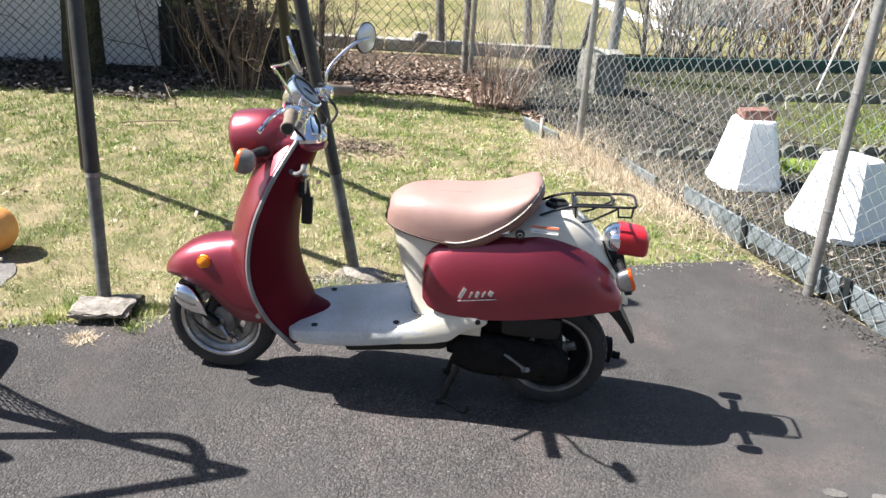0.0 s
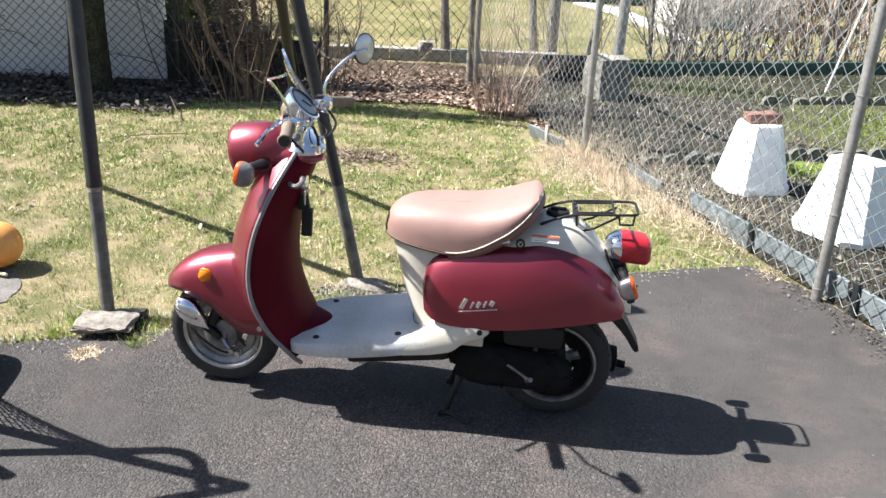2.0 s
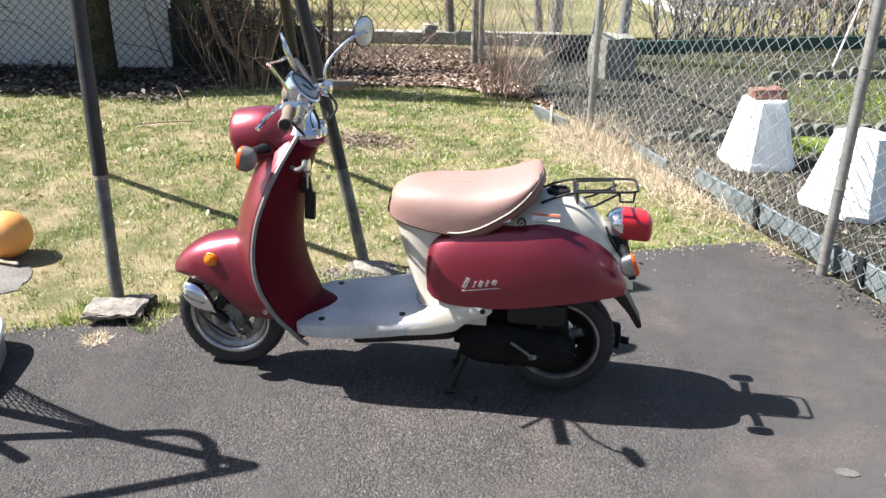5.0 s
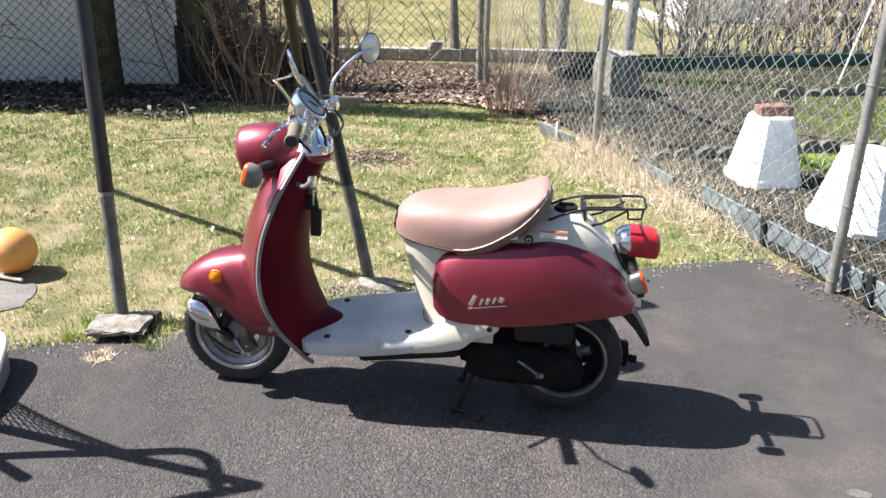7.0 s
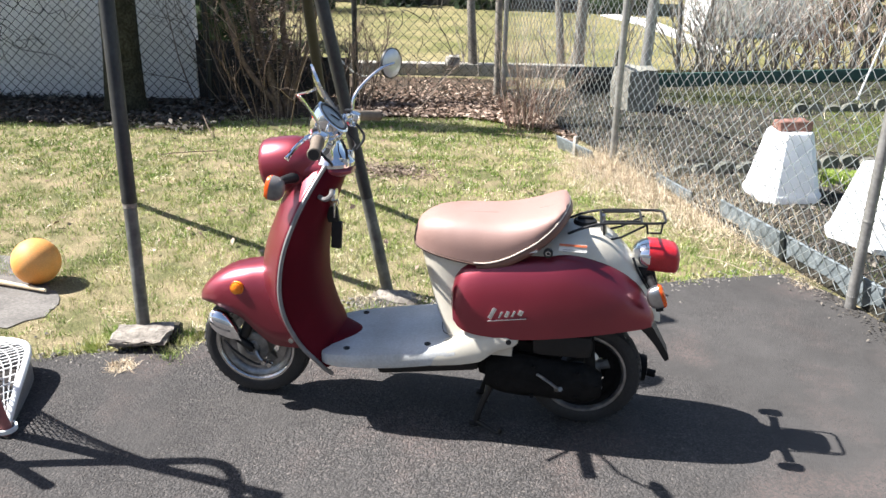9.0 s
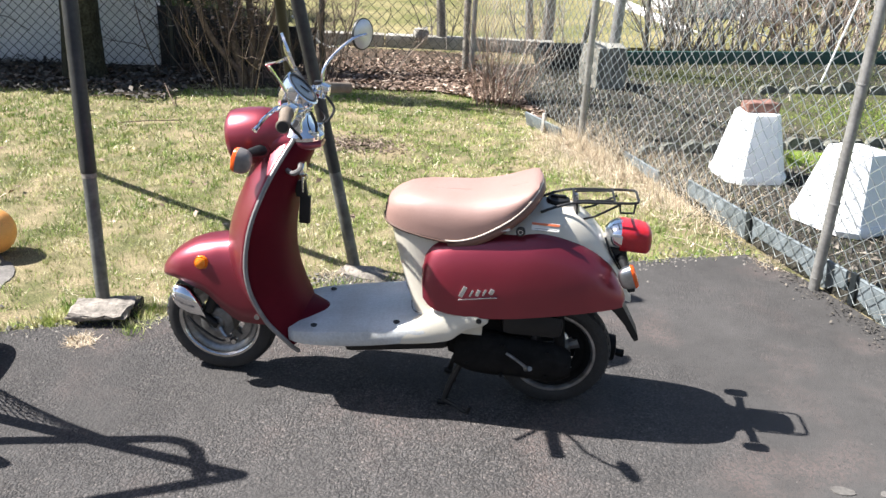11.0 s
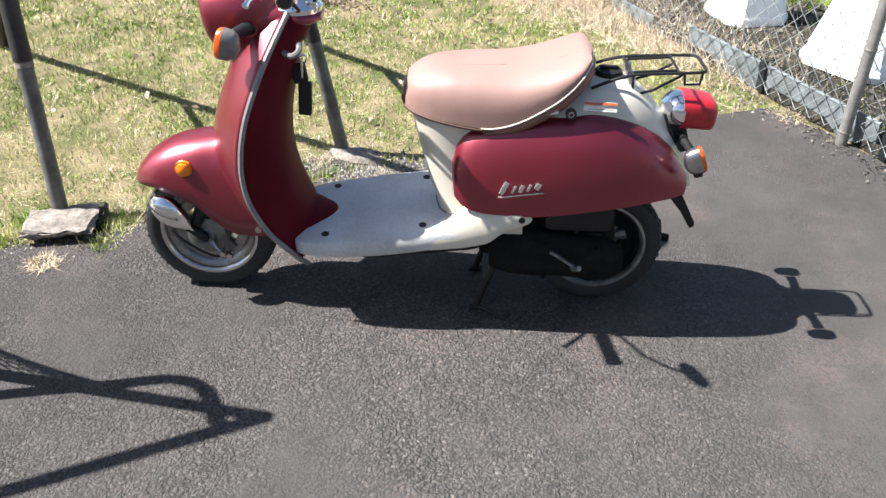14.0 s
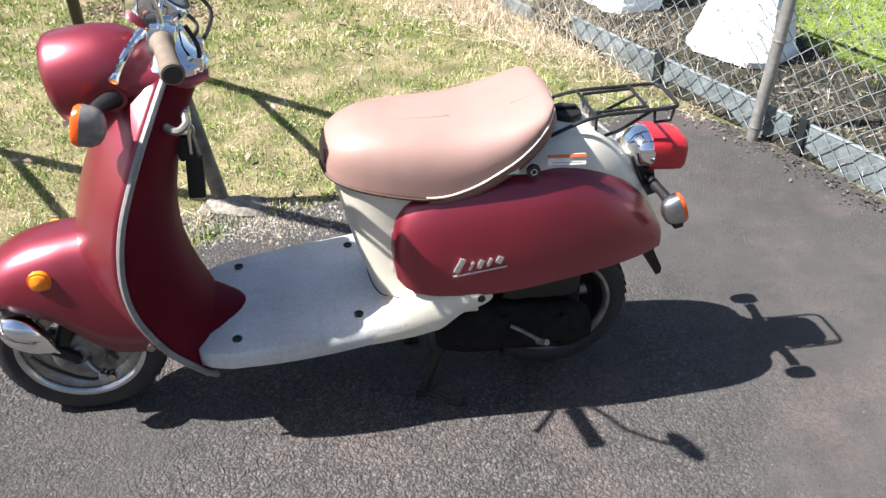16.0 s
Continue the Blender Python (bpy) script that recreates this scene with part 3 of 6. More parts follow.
fx = np.concatenate([rng.uniform(-2.4, 1.3, 3600), rng.normal(-1.0, 0.06, 420), rng.normal(-1.36, 0.05, 200)])
fy = asphalt_y(fx) + 0.025 + np.abs(rng.normal(0, 0.035, len(fx)))
gx = np.concatenate([rng.normal(-1.335, 0.03, 420), rng.normal(-1.01, 0.03, 520), rng.uniform(-1.32, -1.02, 260)])
gy = np.concatenate([rng.uniform(0.10, 0.32, 420), rng.uniform(0.10, 0.36, 520), rng.normal(0.325, 0.02, 260)])
keep = rng.uniform(0, 1, len(fx)) < np.clip(0.6 + 0.5 * np.sin(fx * 9.0) + 0.3 * np.sin(fx * 31.0), 0.12, 1)
scatter_mesh("footing_grass", blades(gx, gy, np.full(len(gx), -0.006), 0.055, 0.0017, 1.3), M_GRASS, "longer grass growing round a footing slab", "grass")
scatter_mesh("grass_fringe", blades(fx[keep], fy[keep], np.full(int(keep.sum()), -0.006), 0.062, 0.0017, 1.3), M_GRASS, "taller ragged grass fringe along the asphalt edge", "grass")


def straw(cx, cy, r, n, length, z=0.0, lean=2.1):
    a, q = rng.uniform(0, 2 * math.pi, n), r * np.sqrt(rng.uniform(0, 1, n))
    return blades(cx + q * np.cos(a), cy + q * np.sin(a), np.full(n, z), length, 0.0017, lean)


clumps = [straw(x, y, r, n, ln, 0.0) for x, y, r, n, ln in (
    (0.62, 3.36, 0.14, 520, 0.27), (0.80, 3.08, 0.17, 620, 0.24), (0.95, 2.78, 0.2, 420, 0.17), (1.05, 2.50, 0.22, 260, 0.12), (0.45, 3.62, 0.16, 220, 0.12), (0.60, 3.0, 0.32, 420, 0.09),
    (0.75, 2.72, 0.34, 360, 0.08), (-1.157, 0.02, 0.05, 300, 0.034), (1.12, 3.05, 0.22, 300, 0.16), (1.25, 2.75, 0.26, 300, 0.16), (1.35, 2.42, 0.24, 240, 0.14), (1.52, 2.1, 0.2, 130, 0.12),
    (1.22, 2.20, 0.16, 150, 0.09), (1.40, 1.88, 0.12, 90, 0.08), (1.60, 1.5, 0.08, 110, 0.06), (-1.02, 0.33, 0.07, 220, 0.06), (-0.42, 0.83, 0.06, 90, 0.06), (-0.22, 0.78, 0.13, 260, 0.035),
    (0.70, 3.30, 0.36, 1100, 0.13), (0.92, 2.78, 0.22, 700, 0.12), (1.15, 3.0, 0.2, 650, 0.12), (1.15, 2.35, 0.16, 380, 0.09), (1.28, 2.72, 0.2, 420, 0.11), (0.55, 3.0, 0.25, 420, 0.07))]
ns = 2600
ss, so = rng.uniform(-0.25, 1.75, ns), rng.normal(-0.02, 0.17, ns)
foot = np.array([on_fence(a, b, 0.0) for a, b in zip(ss, so)])
clumps.append(blades(foot[:, 0], foot[:, 1], np.where(so > 0.06, 0.045, 0.002), 0.17, 0.0019, 2.0))
scatter_mesh("dry_grass", np.concatenate(clumps), M_STRAW, "bleached dry grass clumps along the fence foot", "grass")
fa = rng.uniform(0, 1, 21000)
s_ = rng.uniform(-2.4, 5.5, 21000)
off = 0.10 + 3.2 * rng.uniform(0, 1, 21000) ** 1.5
pts = np.array([on_fence(a, b, 0.046) for a, b in zip(s_, off)])
lying = blades(pts[:, 0], pts[:, 1], pts[:, 2], 0.12, 0.0026, 1.7)
scatter_mesh("dry_mulch", lying[fa < 0.42], M_MULCH, "dry stalks lying on the garden soil", "mulch")


def clods(n):
    """Small rough lumps."""
    base = np.array([(1, 0, 0), (0, 1, 0), (-1, 0, 0), (0, -1, 0), (0, 0, 1)], float)
    s = rng.uniform(-2.3, 5.5, n)
    o = 0.08 + 3.0 * rng.uniform(0, 1, n) ** 1.5
    size = rng.uniform(0.006, 0.026, n) * (0.7 + 0.3 * rng.uniform(0, 1, n))
    verts, faces = [], []
    for i in range(n):
        c = on_fence(s[i], o[i], 0.044)
        jit = base * size[i] * rng.uniform(0.6, 1.4, (5, 3))
        k = len(verts)
        verts += [tuple(c + Vector(p)) for p in jit]
        faces += [(k, k + 1, k + 4), (k + 1, k + 2, k + 4), (k + 2, k + 3, k + 4), (k + 3, k, k + 4)]
    return verts, faces


v, f = clods(9000)
tagged(raw_part("soil_clods", v, f, M_CLOD), "loose dark clods of garden soil", "soil", kind="stuff")


def chips():
    base = np.array([(1, 0, 0), (0, 1, 0), (-1, 0, 0), (0, -1, 0), (0, 0, 0.7)], float)
    verts, faces = [], []
    spots = [(x, float(asphalt_y(x)) + rng.normal(0.0, 0.05)) for x in rng.uniform(-1.6, 1.3, 900)]
    spots += [(rng.normal(-0.20, 0.16), rng.normal(0.78, 0.055)) for _ in range(1300)]
    spots += [tuple(on_fence(rng.uniform(1.9, 4.6), -0.10 + rng.normal(0, 0.04)))[:2] for _ in range(500)]
    spots += [(rng.uniform(-2.0, 2.2), rng.uniform(-1.4, 1.2)) for _ in range(420)]
    for x, y in spots:
        k = len(verts)
        sz = rng.uniform(0.003, 0.012) if abs(y - float(asphalt_y(x))) < 0.25 else rng.uniform(0.0015, 0.004)
        verts += [(x + p[0] * sz * rng.uniform(0.6, 1.3), y + p[1] * sz * rng.uniform(0.6, 1.3), p[2] * sz - 0.001) for p in base]
        faces += [(k, k + 1, k + 4), (k + 1, k + 2, k + 4), (k + 2, k + 3, k + 4), (k + 3, k, k + 4)]
    return verts, faces


v, f = chips()
tagged(raw_part("gravel", v, f, M_CHIP), "loose grit and pebbles along the asphalt edge", "gravel", kind="stuff")


def leaves(n, place, size):
    """Curled dead leaves as bent quads."""
    v = np.zeros((n, 4, 3))
    for i in range(n):
        x, y, z = place()
        a, t = rng.uniform(0, 6.28), rng.uniform(-0.6, 0.6)
        s = size * rng.uniform(0.5, 1.3)
        d, e = Vector((math.cos(a), math.sin(a), t)) * s, Vector((-math.sin(a), math.cos(a), rng.uniform(-0.6, 0.6))) * s * 0.55
        c = Vector((x, y, z + s * 0.5))
        v[i] = [c - d, c - e + Vector((0, 0, s * 0.2)), c + d, c + e + Vector((0, 0, s * 0.3))]
    return v


def litter_place():
    x = rng.uniform(-1.9, 0.35) if rng.uniform() < 0.90 else rng.uniform(-4.6, -1.9)
    y = float(lawn_far_y(x)) + abs(rng.normal(0, 0.75)) - 0.12
    return x, min(y, 6.6), 0.008


scatter_mesh("fallen_leaves", leaves(6500, litter_place, 0.023), M_LEAF, "brown fallen leaves along the back fence", "leaves")
scatter_mesh("bare_spot_crumbs", leaves(900, lambda: (rng.normal(-0.86, 0.17), rng.normal(2.90, 0.12), 0.0), 0.013), M_BROWNTWIG, "brown crumbled soil and roots on a worn lawn spot", "soil")
scatter_mesh("stray_leaves", leaves(170, lambda: (rng.uniform(-3.5, 1.0), rng.uniform(1.0, 4.4), 0.012), 0.022), M_LEAF, "few stray dead leaves on the lawn", "leaves")
def fence_foot():
    p = on_fence(rng.uniform(1.5, 5.5), -0.02 + rng.normal(0, 0.05))
    return p.x, p.y, 0.004


scatter_mesh("leaf_crumbs", leaves(1500, fence_foot, 0.008), M_CLOD, "brown leaf crumbs and dirt along the fence foot", "leaves")
scatter_mesh("garden_weeds", np.concatenate([
    blades(rng.uniform(2.45, 5.5, 9000), rng.uniform(1.5, 3.6, 9000), np.full(9000, 0.05), 0.028, 0.003, 0.9),
    blades(rng.normal(3.2, 0.45, 5500), rng.normal(4.75, 0.40, 5500), np.full(5500, 0.05), 0.03, 0.004, 0.9),
    blades(rng.normal(2.12, 0.13, 1500), rng.normal(3.28, 0.10, 1500), np.full(1500, 0.05), 0.03, 0.003, 0.9)]), M_WEED, "low bright green grass in the garden beds", "weeds")
scatter_mesh("dull_weeds", np.concatenate([
    blades(rng.uniform(2.2, 5.5, 3200), rng.uniform(3.9, 6.0, 3200), np.full(3200, 0.05), 0.05, 0.004, 1.2),
    blades(rng.uniform(1.6, 5.5, 5000), rng.uniform(6.1, 7.6, 5000), np.full(5000, 0.05), 0.05, 0.004, 1.3),
    blades(pts[::3, 0], pts[::3, 1], pts[::3, 2], 0.05, 0.0036, 1.4),
    blades(rng.normal(1.7, 0.45, 4200), rng.normal(6.0, 0.2, 4200), np.full(4200, 0.05), 0.045, 0.004, 1.2)]), M_DULLWEED, "dull olive weeds on the far garden bed", "weeds")

# ---- fences ----


def chain_link(p0, p1, z0, z1, pitch, r, material, parent, bow=0.02, rise=0.0):
    """Interlocked zigzag wires."""
    p0, p1 = Vector(p0), Vector(p1)
    u = (p1 - p0).normalized()
    nrm = Vector((-u.y, u.x, 0))
    rise = rise or pitch
    count, steps = int((p1 - p0).length / pitch), int((z1 - z0) / rise)
    verts, faces = [], []
    for i in range(count):
        pts = []
        for k in range(steps + 1):
            s = (i + ((k + i) % 2) * 1.0) * pitch + 0.006 * noise.noise(Vector((i * 0.7, k * 0.5, 2.0)))
            z = z0 + k * rise + 0.004 * noise.noise(Vector((i * 0.6, k * 0.4, 7.0)))
            o = bow * noise.noise(Vector((s * 0.9, z * 1.1, 5.0))) + (0.002 if k % 2 else -0.002)
            pts.append(p0 + u * s + nrm * o + Vector((0, 0, z)))
        k0 = len(verts)
        for p in pts:
            verts += [tuple(p + nrm * r), tuple(p - nrm * r * 0.5 + u * r * 0.87), tuple(p - nrm * r * 0.5 - u * r * 0.87)]
        for k in range(len(pts) - 1):
            a = k0 + 3 * k
            for j in range(3):
                jj = (j + 1) % 3
                faces.append((a + j, a + jj, a + 3 + jj, a + 3 + j))
    return raw_part("chain_link", verts, faces, material, parent, smooth=True)


def fence_post(x, y, parent, h=1.55, r=0.024, material=M_GALV):
    bm = tube([(x, y, -0.03), (x, y, h), (x, y, h + 0.012)], [r, r, r * 0.4], 16)
    post = part("post", bm, material, parent)
    for z in (0.06, 0.42, 0.95):
        part("tie", revolve([(-0.0025, r + 0.0005), (-0.0025, r + 0.003), (0.0025, r + 0.003), (0.0025, r + 0.0005)], (x, y, z), "z", 16, closed=True), M_GALV, post)
    return post


fence = empty("garden_fence", pose(0, 0, 0), "galvanised chain-link fence beside the garden bed", "fence")
for s in (-2.503, 0.0, 2.502, 5.0):
    p = on_fence(s)
    fence_post(p.x, p.y, fence)
chain_link(on_fence(-2.5, 0.028), on_fence(6.2, 0.028), 0.02, 1.5, 0.045, 0.0026, M_WIRE, fence, rise=0.041)
part("top_rail", tube([on_fence(-2.5, 0, 1.53), on_fence(6.2, 0, 1.53)], 0.018, 10), M_GALV, fence)
CORNER = on_fence(-2.503)
back = empty("back_fence", pose(0, 0, 0), "dark weathered chain-link fence along the back of the lawn", "fence")
BACK = [CORNER, Vector((-3.0, 4.62, 0)), Vector((-6.5, 3.85, 0))]
chain_link(BACK[0], BACK[1], 0.02, 1.5, 0.05, 0.0038, M_WIREDARK, back)
chain_link(BACK[1], BACK[2], 0.02, 1.5, 0.043, 0.0044, M_WIREDARK, back)
for q in (BACK[1], BACK[2], Vector((-1.8, 5.22, 0))):
    fence_post(q.x, q.y, back, 1.55, 0.026, M_WIREDARK)
tagged(part("wooden_post", tube([(-0.52, 5.86, -0.05), (-0.54, 5.86, 1.6)], 0.035, 10), M_GREYBARK), "grey weathered post at the fence corner", "post")

for k in range(20):
    t0 = rng.uniform(0.02, 0.8)
    a, b = (BACK[1], BACK[2]) if k % 3 else (BACK[0], BACK[1])
    z = rng.uniform(0.1, 0.9)
    pts = []
    for q in range(6):
        c = a.lerp(b, min(1, t0 + q * rng.uniform(0.015, 0.035)))
        z += rng.normal(0.03, 0.07)
        pts.append((c.x + 0.01, c.y - 0.02, max(0.02, z)))
    part("vine", tube(smooth_path(pts, 4), 0.0034, 5), M_DARKWOOD, back)

# edging boards along the garden
for k, (s0, s1) in enumerate(((0.56, 1.0), (1.32, 1.88), (1.90, 2.62), (2.66, 4.6), (4.64, 6.2))):
    a, b = on_fence(s0, 0.062), on_fence(s1, 0.062)
    mid = (a + b) / 2
    turn = rotation(7, 0, math.degrees(math.atan2(FENCE_U.y, FENCE_U.x)))
    low = -0.055 if k == 0 else 0.0  # the first board has sunk
    bm = box((mid.x, mid.y, 0.062 + low), ((b - a).length, 0.014, 0.145), 0.004, turn)
    board = tagged(part("edging_board", bm, M_EDGING), "grey-blue garden edging board behind the fence", "edging", "garden edging")
    part("bead", tube([on_fence(s0, 0.053, 0.135 + low), on_fence(s1, 0.053, 0.135 + low)], 0.0085, 8), M_EDGING, board)
    e = on_fence(s0 + 0.02, 0.045)
    if k > 1:
        part("board_stake", box((e.x, e.y, 0.08), (0.035, 0.016, 0.16), 0.003, turn), M_POLYBLACK, board)
bm = box((0.37, 3.68, 0.04), (0.42, 0.014, 0.11), 0.004, rotation(18, 4, -48))
short = tagged(part("edging_board", bm, M_EDGING), "short tilted edging board in dry grass", "edging", "garden edging")
part("board_stake", box((0.37, 3.66, 0.07), (0.03, 0.02, 0.15), 0.004, rotation(0, 0, -48)), M_CONCRETE, short)

# scalloped edging stones
def edging_row(points, name, label):
    row = empty(name, pose(0, 0, 0), label, "edging")
    bm = bmesh.new()
    pts = [(math.cos(a) * 0.075, 0.06 + math.sin(a) * 0.045) for a in (math.pi * k / 8 for k in range(9))]
    outline = [(0.075, -0.02)] + pts + [(-0.075, -0.02)]
    fr = [bm.verts.new((x, -0.02, z)) for x, z in outline]
    bk = [bm.verts.new((x, 0.02, z)) for x, z in outline]
    bm.faces.new(fr)
    bm.faces.new(list(reversed(bk)))
    for i in range(len(fr)):
        j = (i + 1) % len(fr)
        bm.faces.new((fr[j], fr[i], bk[i], bk[j]))
    bmesh.ops.recalc_face_normals(bm, faces=bm.faces)
    me = None
    path = smooth_path([(x, y, 0.045) for x, y in points], 24)
    travelled, last = 1.0, path[0]
    for a, b in zip(path, path[1:]):
        travelled += (b - a).length
        if travelled > 0.152:
            travelled = 0
            if me is None:
                first = part("edging_stone", bm, M_EDGESTONE, row, smooth=False)
                me, ob = first.data, first
            else:
                ob = new("edging_stone", me)
                ob.parent = row
            d = b - a
            ob.matrix_local = pose(b.x, b.y, 0.018 + rng.normal(0, 0.012), rng.normal(0, 9), rng.normal(0, 6), math.degrees(math.atan2(d.y, d.x)) + rng.normal(0, 4))


edging_row([(1.08, 3.14), (1.54, 3.36), (2.03, 3.54), (2.28, 3.68), (2.75, 3.86), (3.3, 4.15), (4.3, 4.4)], "scalloped_edging", "grey scalloped concrete edging stones round a bed")
edging_row([(2.30, 5.56), (2.6, 5.67), (3.17, 5.84), (3.8, 6.0), (4.6, 6.15), (5.4, 6.3)], "scalloped_edging", "grey scalloped concrete edging stones by the back bed")


def rose_cone(m, label, k=1.0):
    """Foam plant cover: eight-sided tapered hood with a rim."""
    thing = empty("plant_cover", m, label, "plant cover", "white plant covers")
    bm = bmesh.new()
    rings = []

    def ring(half, cut, z):
        c = half - cut
        return [(half, -c, z), (half, c, z), (c, half, z), (-c, half, z), (-half, c, z), (-half, -c, z), (-c, -half, z), (c, -half, z)]
    for half, cut, z in ((0.236, 0.082, 0.045), (0.150, 0.06, 0.40), (0.142, 0.056, 0.414), (0.11, 0.046, 0.418)):
        rings.append(ring(half * k, cut * k, z))
    add_loft(bm, rings)
    bmesh.ops.recalc_face_normals(bm, faces=bm.faces)
    part("hood", bm, M_FOAM, thing)
    bm = bmesh.new()
    add_loft(bm, [ring(half * k, cut * k, z) for half, cut, z in ((0.22, 0.08, 0.0), (0.246, 0.085, 0.0), (0.25, 0.085, 0.03), (0.24, 0.082, 0.05), (0.22, 0.08, 0.05))])
    bmesh.ops.recalc_face_normals(bm, faces=bm.faces)
    part("rim", bm, M_FOAM, thing)
    return thing


rose_cone(pose(1.695, 2.85, 0.046, 1, -1, 17), "white foam plant cover with a red brick on top", 0.79)
rose_cone(pose(2.07, 2.10, 0.046, 0, 2, 38), "white foam plant cover with bare top on garden soil", 0.9)
bm = box((0, 0, 0), (0.20, 0.115, 0.06), 0.008)
bmesh.ops.subdivide_edges(bm, edges=bm.edges, cuts=3, use_grid_fill=True)
for vtx in bm.verts:
    vtx.co += noise.noise_vector(vtx.co * 22) * 0.010 + noise.noise_vector(vtx.co * 70) * 0.004
brick = tagged(part("brick", bm, M_BRICK), "rough red brick weighing down a foam cover", "brick")
brick.matrix_world = pose(1.70, 2.845, 0.492, 0, 0, 14)

# concrete block, tub, green board, stakes
def chunk(name, centre, size, amount, material, label, category, turn=0):
    bm = bmesh.new()
    bmesh.ops.create_cube(bm, size=1)
    bmesh.ops.subdivide_edges(bm, edges=bm.edges, cuts=5, use_grid_fill=True)
    for v_ in bm.verts:
        c = v_.co
        r = 1 - 0.14 * max(0, abs(c.x) + abs(c.y) + abs(c.z) - 0.85)
        v_.co = Vector((c.x * size[0], c.y * size[1], c.z * size[2])) * r + noise.noise_vector(c * 3.1 + Vector(centre)) * amount
    bmesh.ops.recalc_face_normals(bm, faces=bm.faces)
    ob = part(name, bm, material)
    ob.matrix_world = pose(*centre, 0, 0, turn)
    return tagged(ob, label, category)


chunk("concrete_block", (0.81, 5.36, 0.19), (0.31, 0.33, 0.46), 0.016, M_BLOCK, "weathered concrete block in the garden", "block", 30)
tagged(part("grey_post", tube([(0.90, 5.98, 0.0), (0.96, 6.0, 1.9)], [0.055, 0.05], 12), M_GALV), "thick grey post behind a concrete block", "post")
bm = bmesh.new()
add_loft(bm, [[(x * k, y * k, z) for x, y in ((-0.3, -0.2), (0.3, -0.2), (0.3, 0.2), (-0.3, 0.2))] for k, z in ((0.85, 0.0), (1.0, 0.20), (1.06, 0.20), (1.06, 0.23), (0.98, 0.23), (0.83, 0.03))])
tub = tagged(part("planting_tub", bm, M_POLYBLACK), "black plastic tub beside a concrete block", "tub")
tub.matrix_world = pose(0.45, 6.2, 0.01, 0, 0, 20)
a, b = Vector((1.05, 6.55, 0)), Vector((8.0, 9.6, 0))
for k in range(4):
    p, q = a.lerp(b, k / 4), a.lerp(b, (k + 1) / 4)
    mid = (p + q) / 2
    tagged(part("bed_board", box((mid.x, mid.y, 0.105), ((q - p).length - 0.01, 0.04, 0.15), 0.006, rotation(0, 0, math.degrees(math.atan2(q.y - p.y, q.x - p.x)))), M_GREENBOARD),
           "dark green raised bed board behind the garden", "board", "raised bed boards")
for x, y, dx, h in ((2.98, 6.35, 0.30, 1.3), (3.27, 4.97, 0.16, 1.0), (4.02, 6.70, 0.25, 1.3), (4.25, 6.85, 0.3, 1.3)):
    tagged(part("garden_stake", tube([(x, y, 0.02), (x + dx, y + 0.05, h)], 0.011, 8), M_STAKE), "thin white garden stake leaning", "stake", "garden stakes")

tagged(part("garden_pipe", tube(smooth_path([(2.65, 8.4, 0.222), (3.0, 8.4, 0.165), (3.319, 8.4, 0.124)], 3), 0.012, 8), M_STAKE), "white thin pipe lying among bare shrubs", "pipe")
# low wall towards the neighbour
for k in range(5):
    p, q = Vector((-4.4, 6.35, 0)).lerp(Vector((0.3, 7.25, 0)), k / 5), Vector((-4.4, 6.35, 0)).lerp(Vector((0.3, 7.25, 0)), (k + 1) / 5)
    mid = (p + q) / 2
    tagged(part("kerb_beam", box((mid.x, mid.y, 0.055), ((q - p).length - 0.012, 0.16, 0.14), 0.01, rotation(0, 0, math.degrees(math.atan2(q.y - p.y, q.x - p.x)))), M_CONCRETE),
           "grey low beam edging the neighbouring lawn", "beam", "lawn beams")

# unseen wall behind the drive, added to block sky light and shape reflections
tagged(part("unseen_wall", box((0.0, -6.4, 1.5), (20.0, 0.3, 3.1), 0.02), M_UNSEENWALL), "unseen plain pale wall added to block sky light", "wall", kind="structure")
# white wall and dark boards
wall_dir = math.degrees(math.atan2(-0.78, -3.2))
c = Vector((-3.28, 4.86, 0)) + Vector((-3.2, -0.78, 0)).normalized() * 3.0
tagged(part("wall_white", box((c.x, c.y + 0.1, 1.24), (6.0, 0.2, 2.5), 0.01, rotation(0, 0, wall_dir)), M_WHITEWALL), "white painted shed wall behind the fence", "wall", kind="structure")
boards = empty("board_fence", pose(0, 0, 0), "black weathered board fence beside the white wall", "fence")
for k in range(9):
    x = -3.20 + 0.155 * k
    part("board", box((x, 4.95 + 0.04 * k, 0.27 - 0.012 * k + 0.02 * (k % 3)), (0.1595, 0.022, 0.54 - 0.024 * k), 0.004, rotation(0, 0, 14)), M_DARKWOOD, boards)
old_tree = empty("tree", pose(0, 0, 0), "thick dark mossy tree before the white wall", "tree")
part("trunk", tube([(-3.585, 4.16, -0.05), (-3.59, 4.16, 0.12), (-3.575, 4.16, 0.5), (-3.555, 4.16, 1.2), (-3.48, 4.15, 3.2)], [0.20, 0.175, 0.155, 0.145, 0.12], 18), M_TRUNK, old_tree)
for pts in ([(-3.48, 4.15, 3.0), (-3.9, 4.1, 3.9), (-4.1, 4.0, 5.0)], [(-3.48, 4.15, 3.1), (-3.2, 4.3, 3.9), (-3.1, 4.4, 4.9)]):
    part("limb", tube(smooth_path(pts, 4), [0.09 - 0.007 * k for k in range(9)], 10), M_TRUNK, old_tree)

# ---- swing frame ----
F1, R1, F2, R2 = Vector((-1.212, 0.283, 0.045)), Vector((-2.26, 1.90, 0)), Vector((-0.339, 0.923, 0)), Vector((-1.10, 2.45, 0))
